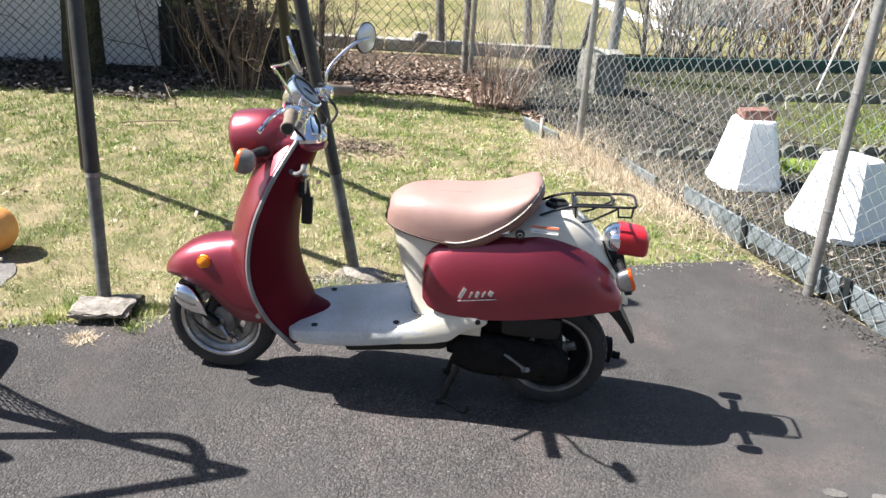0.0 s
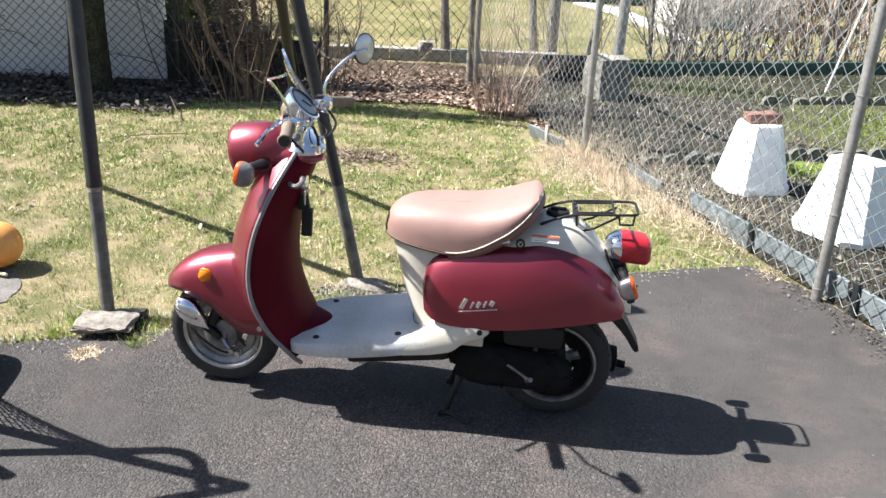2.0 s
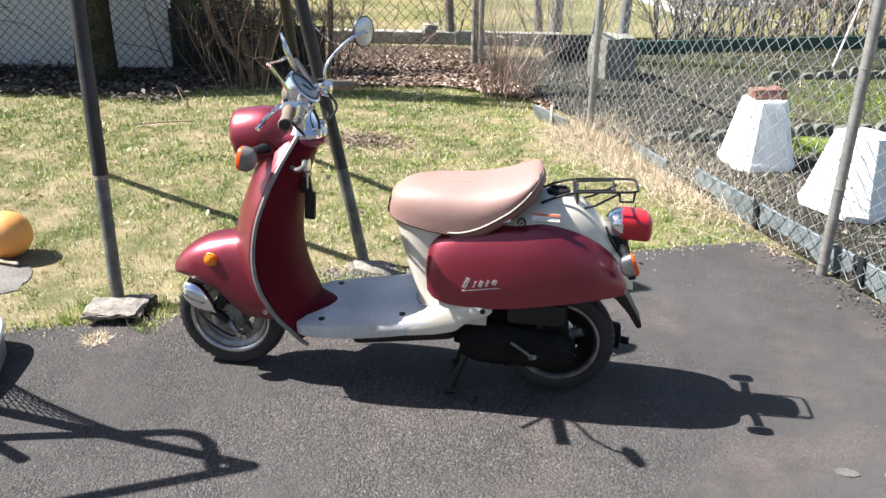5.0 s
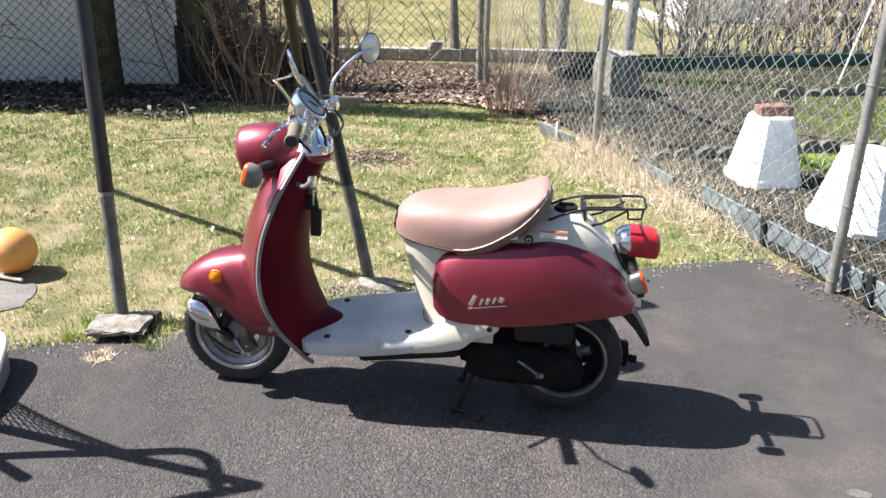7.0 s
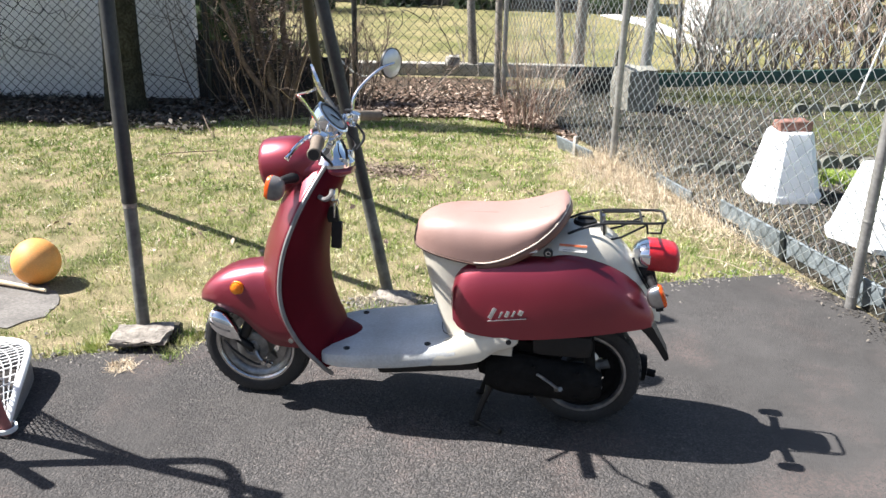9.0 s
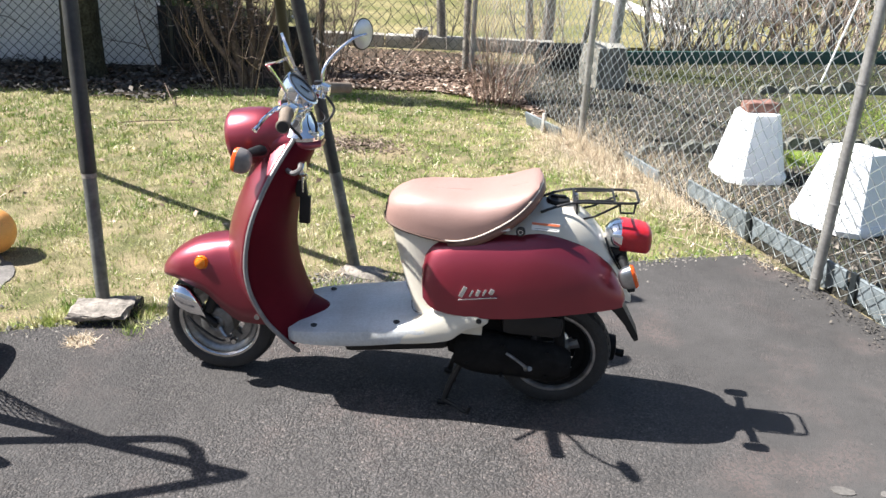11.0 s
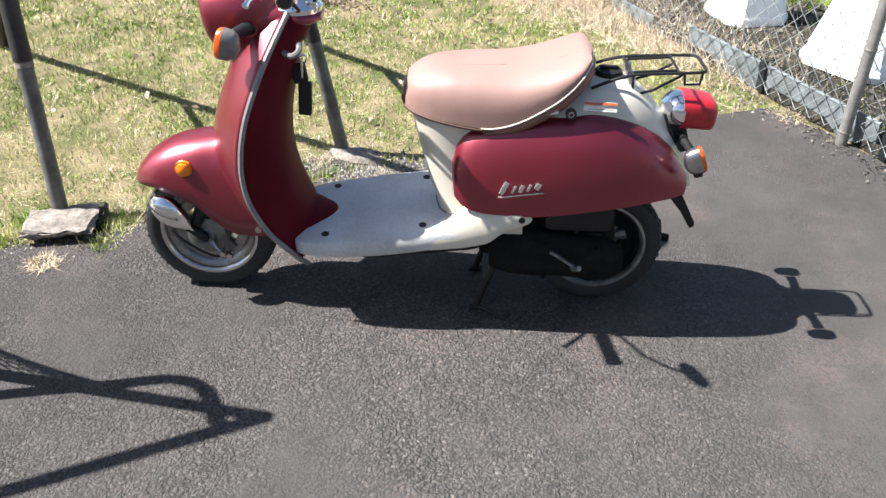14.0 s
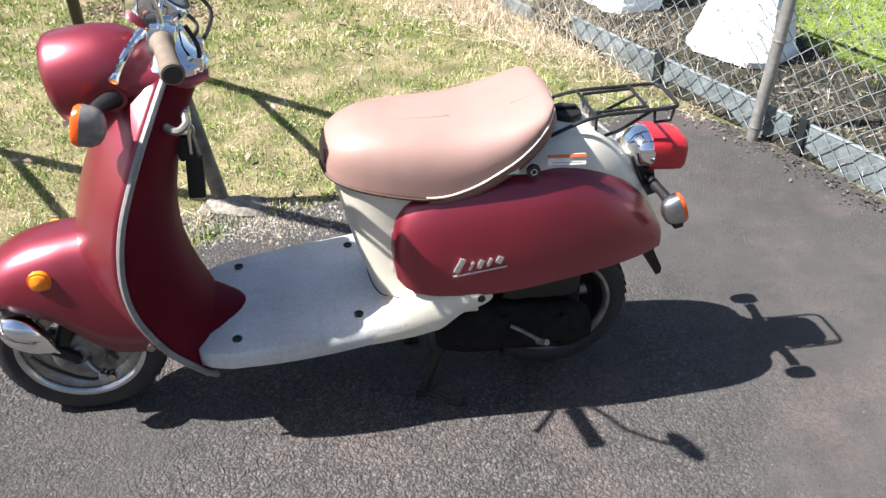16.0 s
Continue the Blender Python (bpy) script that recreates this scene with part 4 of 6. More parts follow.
swing = empty("swing_frame", pose(0, 0, 0), "black steel swing frame with leaning tubular legs", "swing")


def swing_side(F, R, top, ring_z, worn, brace):
    H = top.z
    d = (top - F) / (H - F.z)
    leg = part("leg", tube([F + Vector((0, 0, -0.02)), F + d * ring_z], 0.0265, 16), M_LEG, swing)
    part("sleeve", tube([F + d * (ring_z - 0.005), F + d * (ring_z + 0.012), F + d * (ring_z + 0.03), top], [0.024, 0.031, 0.0295, 0.0295] if worn else [0.026, 0.0268, 0.027, 0.029], 16), M_SLEEVE, leg)
    if worn:
        part("collar", tube([F + d * (ring_z - 0.012), F + d * (ring_z + 0.006)], 0.0285, 16), M_FOOTING, leg, "pale worn collar")
    part("rear_leg", tube([R + Vector((0, 0, -0.02)), top], 0.0265, 14), M_BLACKMETAL, swing)
    dr = (top - R) / H
    part("brace", tube([F + d * brace[0], R + dr * brace[1]], 0.015, 10), M_BLACKMETAL, swing)
    return top


ta = swing_side(F1, R1, Vector((-1.356, 0.543, 1.92)), 0.495, True, (0.77, 0.83))
tb = swing_side(F2, R2, Vector((-0.7335, 0.8654, 1.92)), 0.46, False, (0.72, 0.76))
part("top_bar", tube([ta, tb], 0.024, 14), M_BLACKMETAL, swing)
chunk("footing_stone", (-1.178, 0.213, 0.040), (0.225, 0.165, 0.022), 0.017, M_FOOTING, "pale concrete footing under a swing leg", "footing", 12)
chunk("footing_stone", (-0.29, 0.885, -0.014), (0.21, 0.12, 0.05), 0.026, M_FOOTING, "broken dirty concrete footing under a swing leg", "footing", -12)

# soil-coloured block set back as the dark of the shaded gap below the slab
chunk("gap_block", (-1.160, 0.275, 0.002), (0.20, 0.15, 0.06), 0.012, M_SOIL, "dark block standing in for the shaded gap under a concrete footing", "soil", 12)
# ---- ball, stick, goal ----
bm = bmesh.new()
bmesh.ops.create_icosphere(bm, subdivisions=4, radius=0.108)
for v_ in bm.verts:
    v_.co *= 1 + 0.012 * noise.noise(v_.co * 9)
ball = tagged(part("ball", bm, M_BALL), "faded orange rubber ball at the lawn edge", "ball")
ball.matrix_world = pose(-1.965, 0.66, 0.106)
tagged(part("stick", tube([(-2.35, 0.62, 0.015), (-2.1, 0.585, 0.016), (-1.86, 0.555, 0.014)], [0.012, 0.011, 0.008], 8), M_STRAW), "pale dry wooden stick on a bare slab", "stick")

goal = empty("hockey_goal", pose(0, 0, 0), "street hockey goal with faded red pipes and white net", "goal")
P = Vector((-1.285, -0.468, 0))
TOPP = P + Vector((-0.12, -0.155, 1.29))
XB = Vector((-0.877, -0.48, 0))
part("goal_post", tube([P, TOPP], 0.021, 14), M_PIPE, goal)
part("goal_post", tube([P + XB * 1.25, TOPP + XB * 1.25], 0.021, 14), M_PIPE, goal)
part("crossbar", tube([TOPP, TOPP + XB * 1.25], 0.021, 14), M_PIPE, goal)
RIM = smooth_path([(-1.287, -0.455, 0.03), (-1.33, -0.35, 0.065), (-1.395, -0.20, 0.098), (-1.44, -0.12, 0.11), (-1.495, -0.08, 0.112), (-1.60, -0.075, 0.11), (-1.77, -0.11, 0.10), (-2.1, -0.25, 0.10), (-2.45, -0.5, 0.1)], 8)
part("net_rim", tube(RIM, 0.013, 10), M_NETWHITE, goal, "white laced net rim")
skirt_v = [tuple(p) for p in RIM] + [(p.x, p.y, 0.0) for p in RIM]
part_rim = raw_part("net_skirt", skirt_v, [(i, i + 1, i + 1 + len(RIM), i + len(RIM)) for i in range(len(RIM) - 1)], M_TRIM, goal)
mod = part_rim.modifiers.new("thick", "SOLIDIFY")
mod.thickness = 0.004
part("side_stay", tube(smooth_path([(-1.72, -0.86, 0.0), (-1.47, -0.645, 0.31), (-1.43, -0.53, 0.82), (-1.425, -0.50, 1.0), (-1.435, -0.54, 1.12), (-1.46, -0.65, 1.22)], 6), 0.019, 12), M_PIPE, goal)
part("rear_brace", tube([(-1.86, -0.605, 0.72), (-1.53, -0.71, 0.64)], 0.019, 12), M_PIPE, goal)
part("foot_ring", revolve([(-0.007, 0.028), (-0.007, 0.036), (0.007, 0.036), (0.007, 0.028)], (P.x, P.y, 0.02), "z", 20, closed=True), M_NETWHITE, goal)
bm = bmesh.new()
cols, rows_n = 30, 26
grid = []
for i in range(cols + 1):
    r_ = RIM[int(i / cols * (len(RIM) - 1))]
    t_ = i / cols
    a_ = P + Vector((-0.1 * t_, 0, 0.03)) + (XB * 1.25 + Vector((0, 0, 0.28))) * min(1, t_ * 1.6)
    grid.append([Vector(r_).lerp(a_, j / rows_n) - Vector((0, 0, 0.02)) * math.sin(math.pi * j / rows_n) for j in range(rows_n + 1)])
for i in range(cols + 1):
    add_tube(bm, grid[i], 0.0024, 4, False)
for j in range(1, rows_n):
    add_tube(bm, [grid[i][j] for i in range(cols + 1)], 0.0024, 4, False)
tagged(part("net", bm, M_NETWHITE, goal, "white cord netting"), kind="stuff")
bm = bmesh.new()
up = [[P.lerp(TOPP, 0.1 + 0.9 * j / 24).lerp(Vector((-1.75, -0.2, 0.25)).lerp(Vector((-1.9, -0.55, 1.2)), j / 24), i / 10) for j in range(25)] for i in range(11)]
for row_ in up:
    add_tube(bm, row_, 0.0022, 4, False)
for j in range(25):
    add_tube(bm, [up[i][j] for i in range(11)], 0.0022, 4, False)
tagged(part("side_net", bm, M_NETWHITE, goal), kind="stuff")

# ---- shrubs and trees ----


def stems(rng_, base, height, spread, count, r0, forks, bm, thing=None, material=None, droop=0.0):
    """Bare stems that fork towards their ends."""
    singles = [0]

    def grow(p, d, length, r, level):
        pts, rad = [p], [r]
        n = 4
        for k in range(n):
            d = (d + Vector(rng_.normal(0, 0.13, 3)) + Vector((0, 0, 0.05 - droop))).normalized()
            p = p + d * length / n
            pts.append(p)
            rad.append(r * (1 - 0.6 * (k + 1) / n))
        if thing is not None and level == 2 and singles[0] < 14:
            singles[0] += 1
            part("stem", tube(pts, rad, 6), material, thing)
        else:
            add_tube(bm, pts, rad, 5 if r > 0.008 else 3, False)
        if level > 0:
            for _ in range(forks):
                k = int(rng_.integers(1, n + 1))
                side = Vector(rng_.normal(0, 1, 3))
                nd = (d + side * 0.55 + Vector((0, 0, 0.25))).normalized()
                grow(pts[k], nd, length * rng_.uniform(0.4, 0.7), rad[k] * 0.75, level - 1)
    for _ in range(count):
        o = Vector((rng_.normal(0, spread * 0.25), rng_.normal(0, spread * 0.25), 0))
        d = Vector((o.x * 1.2 / max(0.05, spread), o.y * 1.2 / max(0.05, spread), 1.6)) + Vector(rng_.normal(0, 0.18, 3))
        grow(Vector(base) + o, d.normalized(), height * rng_.uniform(0.6, 1.0), r0 * rng_.uniform(0.6, 1.1), 2)


def shrub(base, height, spread, count, r0, forks, material, label, seed, trunk=None, name="shrub", category="shrub"):
    rr = np.random.default_rng(seed)
    thing = empty(name, Matrix.Translation(base), label, category)
    if trunk:
        for pts, rad in trunk:
            part("trunk", tube(smooth_path(pts, 5), [np.interp(i, [0, (len(pts) - 1) * 5], rad) for i in range((len(pts) - 1) * 5 + 1)], 10), M_GREYBARK if material is M_GREYTWIG else M_BARK, thing)
    bm = bmesh.new()
    stems(rr, (0, 0, 0), height, spread, count, r0, forks, bm, thing, material)
    tagged(part("twig", bm, material, thing), kind="stuff")
    return thing


shrub((-0.10, 4.46, 0), 0.84, 0.40, 34, 0.0048, 3, M_TWIG, "upright bare grey-brown twig shrub at the lawn corner", 3)
shrub((-0.10, 4.48, 0), 0.36, 0.42, 34, 0.0045, 3, M_REDTWIG, "low reddish-brown twiggy undergrowth", 4)
shrub((-2.20, 4.30, 0), 1.3, 0.6, 16, 0.009, 3, M_BROWNTWIG, "brown multi-stemmed bare shrub before the back fence", 5,
      trunk=[([(0, 0, -0.02), (-0.08, 0, 0.35), (-0.22, 0.05, 0.8), (-0.25, 0.05, 1.5), (-0.2, 0.0, 2.5)], (0.046, 0.022)), ([(0.03, 0.02, -0.02), (0.06, 0.05, 0.4), (0.02, 0.1, 0.9), (0.1, 0.1, 1.6), (0.15, 0.0, 2.5)], (0.036, 0.016)), ([(0.0, -0.02, 0.1), (-0.28, -0.1, 0.5), (-0.5, -0.1, 1.3)], (0.028, 0.014)),
             ([(0.05, 0, 0.1), (0.25, 0, 0.55), (0.45, 0.05, 1.3)], (0.024, 0.012))])
shrub((-1.85, 4.9, 0), 0.9, 0.9, 34, 0.009, 3, M_SHADETWIG, "tangled bare bush behind the shrub, darkened for shade", 6)
shrub((-2.75, 4.8, 0), 1.0, 0.7, 22, 0.008, 3, M_SHADETWIG, "tangled bare bush beside the board fence, darkened for shade", 16)
shrub((-1.35, 5.35, 0), 0.55, 0.5, 10, 0.005, 2, M_TWIG, "thin bare sapling in leaf litter", 7)
shrub((1.75, 7.9, 0), 1.2, 0.9, 44, 0.0115, 3, M_GREYTWIG, "dense grey bare shrub behind the raised bed", 8)
shrub((2.35, 8.0, 0), 1.1, 0.9, 40, 0.0115, 3, M_GREYTWIG, "dense grey bare shrub behind the raised bed", 9)
shrub((3.1, 8.3, 0), 1.1, 0.9, 34, 0.0115, 3, M_TWIG, "rusty-brown bare shrub behind the raised bed", 10)
shrub((3.9, 8.7, 0), 1.1, 0.9, 34, 0.0115, 3, M_TWIG, "rusty-brown bare shrub behind the raised bed", 15)
for seed, (x, y, lean, r) in enumerate(((-0.95, 7.0, -0.1, 0.055), (0.02, 7.35, -0.15, 0.05), (0.2, 7.5, 0.02, 0.075), (0.62, 7.6, 0.28, 0.028), (1.35, 7.7, -0.1, 0.03), (1.6, 7.85, 0.12, 0.03), (3.4, 8.4, 0.2, 0.05), (3.55, 8.45, 0.35, 0.04))):
    shrub((x, y, 0), 0.9, 0.5, 5, 0.010, 3, M_GREYTWIG, "young bare tree with slim trunk beyond the fence", 20 + seed,
          trunk=[([(0, 0, -0.02), (lean * 0.3, 0, 0.5), (lean * 0.8, 0.03, 1.2), (lean * 1.4, 0.05, 2.3)], (r, r * 0.6))], name="tree", category="tree")

def hanging():
    """Places in the crown of the brown shrub."""
    z = rng.uniform(0.35, 1.5)
    r = 0.12 + 0.3 * z
    return -2.28 + rng.normal(0, 0.42) * r * 1.4, 4.34 + rng.normal(0, 0.3) * r, z


scatter_mesh("withered_leaves", leaves(1500, hanging, 0.020), M_LEAF, "withered brown leaves hanging in a bare shrub", "leaves")
# unseen evergreen left of the lawn, added to shade the back corner
evergreen = empty("unseen_evergreen", pose(-6.9, 4.38, 0), "unseen dense evergreen tree added to shade the back corner", "tree")
part("trunk", tube([(0, 0, -0.02), (0.02, 0, 1.2), (0, 0.03, 4.6)], [0.14, 0.11, 0.03], 12), M_BARK, evergreen)
rr = np.random.default_rng(77)
n_ = 14000
hz = rr.uniform(0, 1, n_) ** 0.9
ang, rad_ = rr.uniform(0, 6.283, n_), np.sqrt(rr.uniform(0.05, 1, n_)) * (0.95 - 0.55 * hz ** 4) * (0.85 + 0.25 * rr.uniform(0, 1, n_))
cen = np.stack([rad_ * np.cos(ang), rad_ * np.sin(ang), 0.25 + hz * 5.3], 1)
ea, eb = rr.normal(0, 1, (n_, 3)), rr.normal(0, 1, (n_, 3))
ea /= np.linalg.norm(ea, axis=1)[:, None]
eb -= ea * np.sum(ea * eb, 1)[:, None]
eb /= np.linalg.norm(eb, axis=1)[:, None]
quad = np.stack([cen - ea * 0.14, cen - eb * 0.07, cen + ea * 0.14, cen + eb * 0.07], 1)
crown = scatter_mesh("crown", quad, M_HEDGE, "", "")
crown.parent = evergreen

# dark leaves scattered to stand in for the shaded dark ground along the wall
scatter_mesh("dark_litter", leaves(3600, lambda: (rng.uniform(-5.8, -2.6), rng.uniform(3.55, 4.65), abs(rng.normal(0, 0.02))), 0.026), M_CLOD, "dark leaf litter, also standing in for shade, at the foot of the white wall", "leaves")
for x, y, a, b in ((1.48, -0.265, 0.036, 0.02), (1.62, -0.255, 0.032, 0.018)):
    outline = [(x + a * math.cos(q) * (1 + 0.3 * noise.noise(Vector((x * 9, q * 1.7, 0)))), y + b * math.sin(q)) for q in (2 * math.pi * k / 18 for k in range(18))]
    tagged(sheet("paint_spot", outline, 0.003, M_SLAB, "worn pale paint blotch on asphalt", 0.006, "paint"), kind="structure")

tagged(part("dry_stalk", tube(smooth_path([(1.10, 1.70, 0.02), (1.20, 1.645, 0.03), (1.30, 1.57, 0.022), (1.38, 1.518, 0.012)], 4), 0.0018, 6), M_MULCH), "pale dry stalk lying at the asphalt corner", "stalk")
chunk("stone", (-1.145, 6.74, 0.17), (0.14, 0.10, 0.13), 0.03, M_CONCRETE, "pale stone on the low grey beam", "stone", 20)
tagged(part("bent_branch", tube(smooth_path([(-2.08, 5.18, 0.50), (-1.95, 5.2, 0.385), (-1.82, 5.2, 0.275), (-1.72, 5.2, 0.236), (-1.66, 5.2, 0.24)], 5), 0.010, 8), M_STAKE), "pale bent branch among dark bushes", "branch")
for pts_ in ([(-2.72, 3.86, 0.10), (-2.64, 3.75, 0.07), (-2.57, 3.65, 0.045), (-2.44, 3.47, 0.012)], [(-2.57, 2.857, 0.014), (-2.4, 2.955, 0.018), (-2.21, 3.061, 0.014)], [(-3.13, 3.45, 0.03), (-2.88, 3.56, 0.05), (-2.63, 3.67, 0.03)]):
    tagged(part("fallen_twig", tube(smooth_path(pts_, 4), 0.004, 6), M_BROWNTWIG), "dull fallen twig at the lawn's shaded back edge", "twig", "fallen twigs")

# ---- far background ----
def hedge(x0, x1, y, h, d, n, seed, label):
    rr = np.random.default_rng(seed)
    c = np.stack([rr.uniform(x0, x1, n), y + rr.normal(0, d, n), h * rr.uniform(0, 1, n) ** 0.8 * (1 + 0.12 * np.sin(rr.uniform(0, 6, n)))], 1)
    v = np.zeros((n, 4, 3))
    for k, (sx, sz) in enumerate(((-1, -1), (1, -1), (1, 1), (-1, 1))):
        a = rr.uniform(-0.7, 0.7, n)
        v[:, k] = c + np.stack([0.05 * sx * np.ones(n), 0.05 * sx * np.sin(a), 0.045 * sz * np.ones(n)], 1)
    return scatter_mesh("hedge", v, M_HEDGE, label, "hedge")


hedge(-11.5, -4.6, 13.0, 1.6, 0.35, 6000, 1, "dark evergreen hedge across the neighbouring lawn")
hedge(-5.6, -4.0, 8.3, 1.9, 0.3, 3000, 3, "dark evergreen hedge behind the board fence")
hedge(2.2, 11.0, 14.6, 1.9, 0.5, 6500, 2, "dark evergreen hedge behind the white shed")
house = empty("house", pose(0, 0, 0), "grey-blue sided house beyond the neighbouring lawn", "house")
part("wall", box((-1.9, 15.1, 2.0), (6.6, 0.3, 4.0), 0.02), M_SIDING, house)
part("foundation", box((-1.9, 14.92, 0.10), (6.6, 0.12, 0.2), 0.01), M_DARKWOOD, house)
for k in range(12):
    part("siding_board", box((-1.9, 14.93, 0.32 + 0.3 * k), (6.6, 0.03, 0.27), 0.006, rotation(4, 0, 0)), M_SIDING, house)
part("roof", box((-1.9, 15.6, 4.3), (7.2, 3.0, 0.3), 0.02, rotation(-20, 0, 0)), M_DARKWOOD, house)
for x0, x1, n_, sd in ((-4.6, -3.3, 900, 31), (-2.6, -1.5, 700, 32), (0.1, 1.3, 800, 33)):
    hedge(x0, x1, 14.55, 0.75, 0.16, n_, sd, "dark foundation shrub before a house wall")
sheet("gravel_path", ragged([(1.2, 6.72), (1.0, 7.15), (3.4, 8.25), (8.2, 10.3), (8.4, 9.95), (3.6, 7.85)], 0.15, 0.03, 9), 0.036, M_SLAB, "pale gravel strip behind the raised bed", 0.02, "path")
sheet("white_path", [(1.9, 9.6), (2.15, 9.5), (1.2, 13.5), (0.6, 14.2), (0.3, 14.0), (1.0, 12.6)], 0.05, M_CAR, "pale concrete path across the neighbouring lawn", 0.04, "path")
tagged(part("shed", box((2.75, 12.0, 0.8), (1.9, 1.2, 1.6), 0.03, rotation(0, 0, 14)), M_WHITEWALL), "white shed beyond the bare shrubs", "shed")
tagged(part("plank", box((3.0, 9.0, 0.32), (0.9, 0.1, 0.025), 0.004, rotation(0, 6, 20)), M_WHITEWALL), "white plank lying among the shrubs", "plank")
# ---- the scooter ----
scooter = empty("motor_scooter", pose(0, 0.022, 0, 0, 0, 2.5),
                "maroon and cream retro motor scooter with tan seat standing on asphalt", "scooter")


def wheel(x, parent_name, rim_material, radius=0.197):
    """Tyre, bright rim with a deep well, drum hub."""
    tyre = part(parent_name, revolve([(-0.030, 0.134), (-0.039, 0.146), (-0.044, 0.166), (-0.036, 0.186), (-0.018, radius - 0.002), (0.0, radius),
                                      (0.018, radius - 0.002), (0.036, 0.186), (0.044, 0.166), (0.039, 0.146), (0.030, 0.134)],
                                     (x, 0, radius), "y", 64, closed=True), M_RUBBER, scooter)
    bm = bmesh.new()
    for k in range(44):
        a = 2 * math.pi * k / 44
        for s in (-1, 1):
            add_box(bm, (x + (radius - 0.006) * math.cos(a + s * 0.03), s * 0.022, radius + (radius - 0.006) * math.sin(a + s * 0.03)),
                    (0.012, 0.02, 0.004), 0, rotation(0, -math.degrees(a) + 90, 0) @ rotation(0, 0, 35 * s))
    tagged(part("tread", bm, M_RUBBER, tyre), kind="stuff")
    rim = part("rim", revolve([(-0.034, 0.143), (-0.039, 0.1445), (-0.0385, 0.137), (-0.033, 0.131), (-0.028, 0.129), (0.028, 0.129), (0.033, 0.131), (0.0385, 0.137), (0.039, 0.1445), (0.034, 0.143), (0.02, 0.134), (-0.02, 0.134)],
                              (x, 0, radius), "y", 56, closed=True), rim_material, tyre)
    # both wells take a darker tone that stands in for their shade
    bowl = M_BOWL if rim_material is M_STEEL else M_ENGINE
    part("rim_well", revolve([(-0.028, 0.1292), (-0.024, 0.118), (-0.012, 0.108), (-0.008, 0.080), (0.008, 0.080), (0.012, 0.108), (0.024, 0.118), (0.028, 0.1292)], (x, 0, radius), "y", 48, closed=True), bowl, rim)
    bm = bmesh.new()
    for k in range(5):
        a = 2 * math.pi * (k + 0.3) / 5
        d = Vector((math.cos(a), 0, math.sin(a)))
        c = Vector((x, 0, radius))
        add_tube(bm, [c + d * 0.04, c + d * 0.092], [0.017, 0.022], 8)
    part("spoked_disc", bm, rim_material if rim_material is M_DIRTYRIM else M_HUB, tyre)
    part("hub", revolve([(-0.05, 0.0), (-0.05, 0.03), (-0.042, 0.05), (-0.02, 0.062), (0.03, 0.062), (0.045, 0.03), (0.045, 0.0)],
                        (x, 0, radius), "y", 32), rim_material if rim_material is M_DIRTYRIM else M_HUB, tyre)
    return tyre


wheel(-0.577, "front_wheel", M_STEEL)
wheel(0.575, "rear_wheel", M_DIRTYRIM)

# front suspension: fork legs, trailing links, chrome link cover, brake arm and cable
for s in (-1, 1):
    part("fork_leg", tube([(-0.53, s * 0.062, 0.43), (-0.565, s * 0.07, 0.33), (-0.60, s * 0.072, 0.25)], [0.02, 0.02, 0.017], 12), M_BLACKMETAL, scooter)
bm = bmesh.new()
rings = []
for t in np.linspace(0, 1, 13):
    c = Vector((-0.704, -0.098, 0.343)).lerp(Vector((-0.604, -0.094, 0.236)), t)
    r = 0.047 * max(0.05, (math.sin(math.pi * min(1, t * 1.05 + 0.02)) ** 0.55)) * (1.05 - 0.42 * t)
    d = Vector((0.086, 0, -0.096)).normalized()
    u = Vector((d.z, 0, -d.x))
    rings.append([c + u * r * math.cos(a) + Vector((0, 1, 0)) * r * 0.75 * math.sin(a) for a in (2 * math.pi * k / 18 for k in range(18))])
add_loft(bm, rings)
bmesh.ops.recalc_face_normals(bm, faces=bm.faces)
part("link_cover", bm, M_CHROME, scooter, "chrome teardrop fork cover")
part("trailing_link", tube(smooth_path([(-0.640, -0.082, 0.262), (-0.610, -0.080, 0.232), (-0.577, -0.076, 0.205)], 4), 0.014, 12), M_BLACKMETAL, scooter)
part("brake_cable", tube(smooth_path([(-0.668, -0.095, 0.236), (-0.635, -0.100, 0.206), (-0.585, -0.100, 0.170), (-0.548, -0.096, 0.152), (-0.528, -0.09, 0.158)], 5), 0.0042, 6), M_BLACK, scooter)
drum = part("drum_plate", revolve([(-0.012, 0.0), (-0.012, 0.020), (-0.006, 0.026), (-0.010, 0.030), (-0.010, 0.046), (-0.004, 0.058), (0.012, 0.062), (0.012, 0.0)], (-0.577, -0.056, 0.200), "y", 36), M_HUB, scooter, "dull cast brake drum plate")
part("axle_nut", revolve([(-0.012, 0.0), (-0.012, 0.011), (0.012, 0.011), (0.012, 0.0)], (-0.577, -0.070, 0.200), "y", 6), M_BLACKMETAL, drum)
part("brake_arm", tube(smooth_path([(-0.560, -0.074, 0.190), (-0.545, -0.084, 0.172), (-0.528, -0.088, 0.158)], 4), 0.008, 8), M_ALU, drum)
for dx, dz in ((0.0, 0.0), (0.020, -0.006)):
    part("pivot_bolt", revolve([(-0.010, 0.0), (-0.010, 0.009), (-0.006, 0.011), (0.010, 0.011), (0.010, 0.0)], (-0.528 + dx, -0.088, 0.158 + dz), "y", 10), M_STEEL, drum)

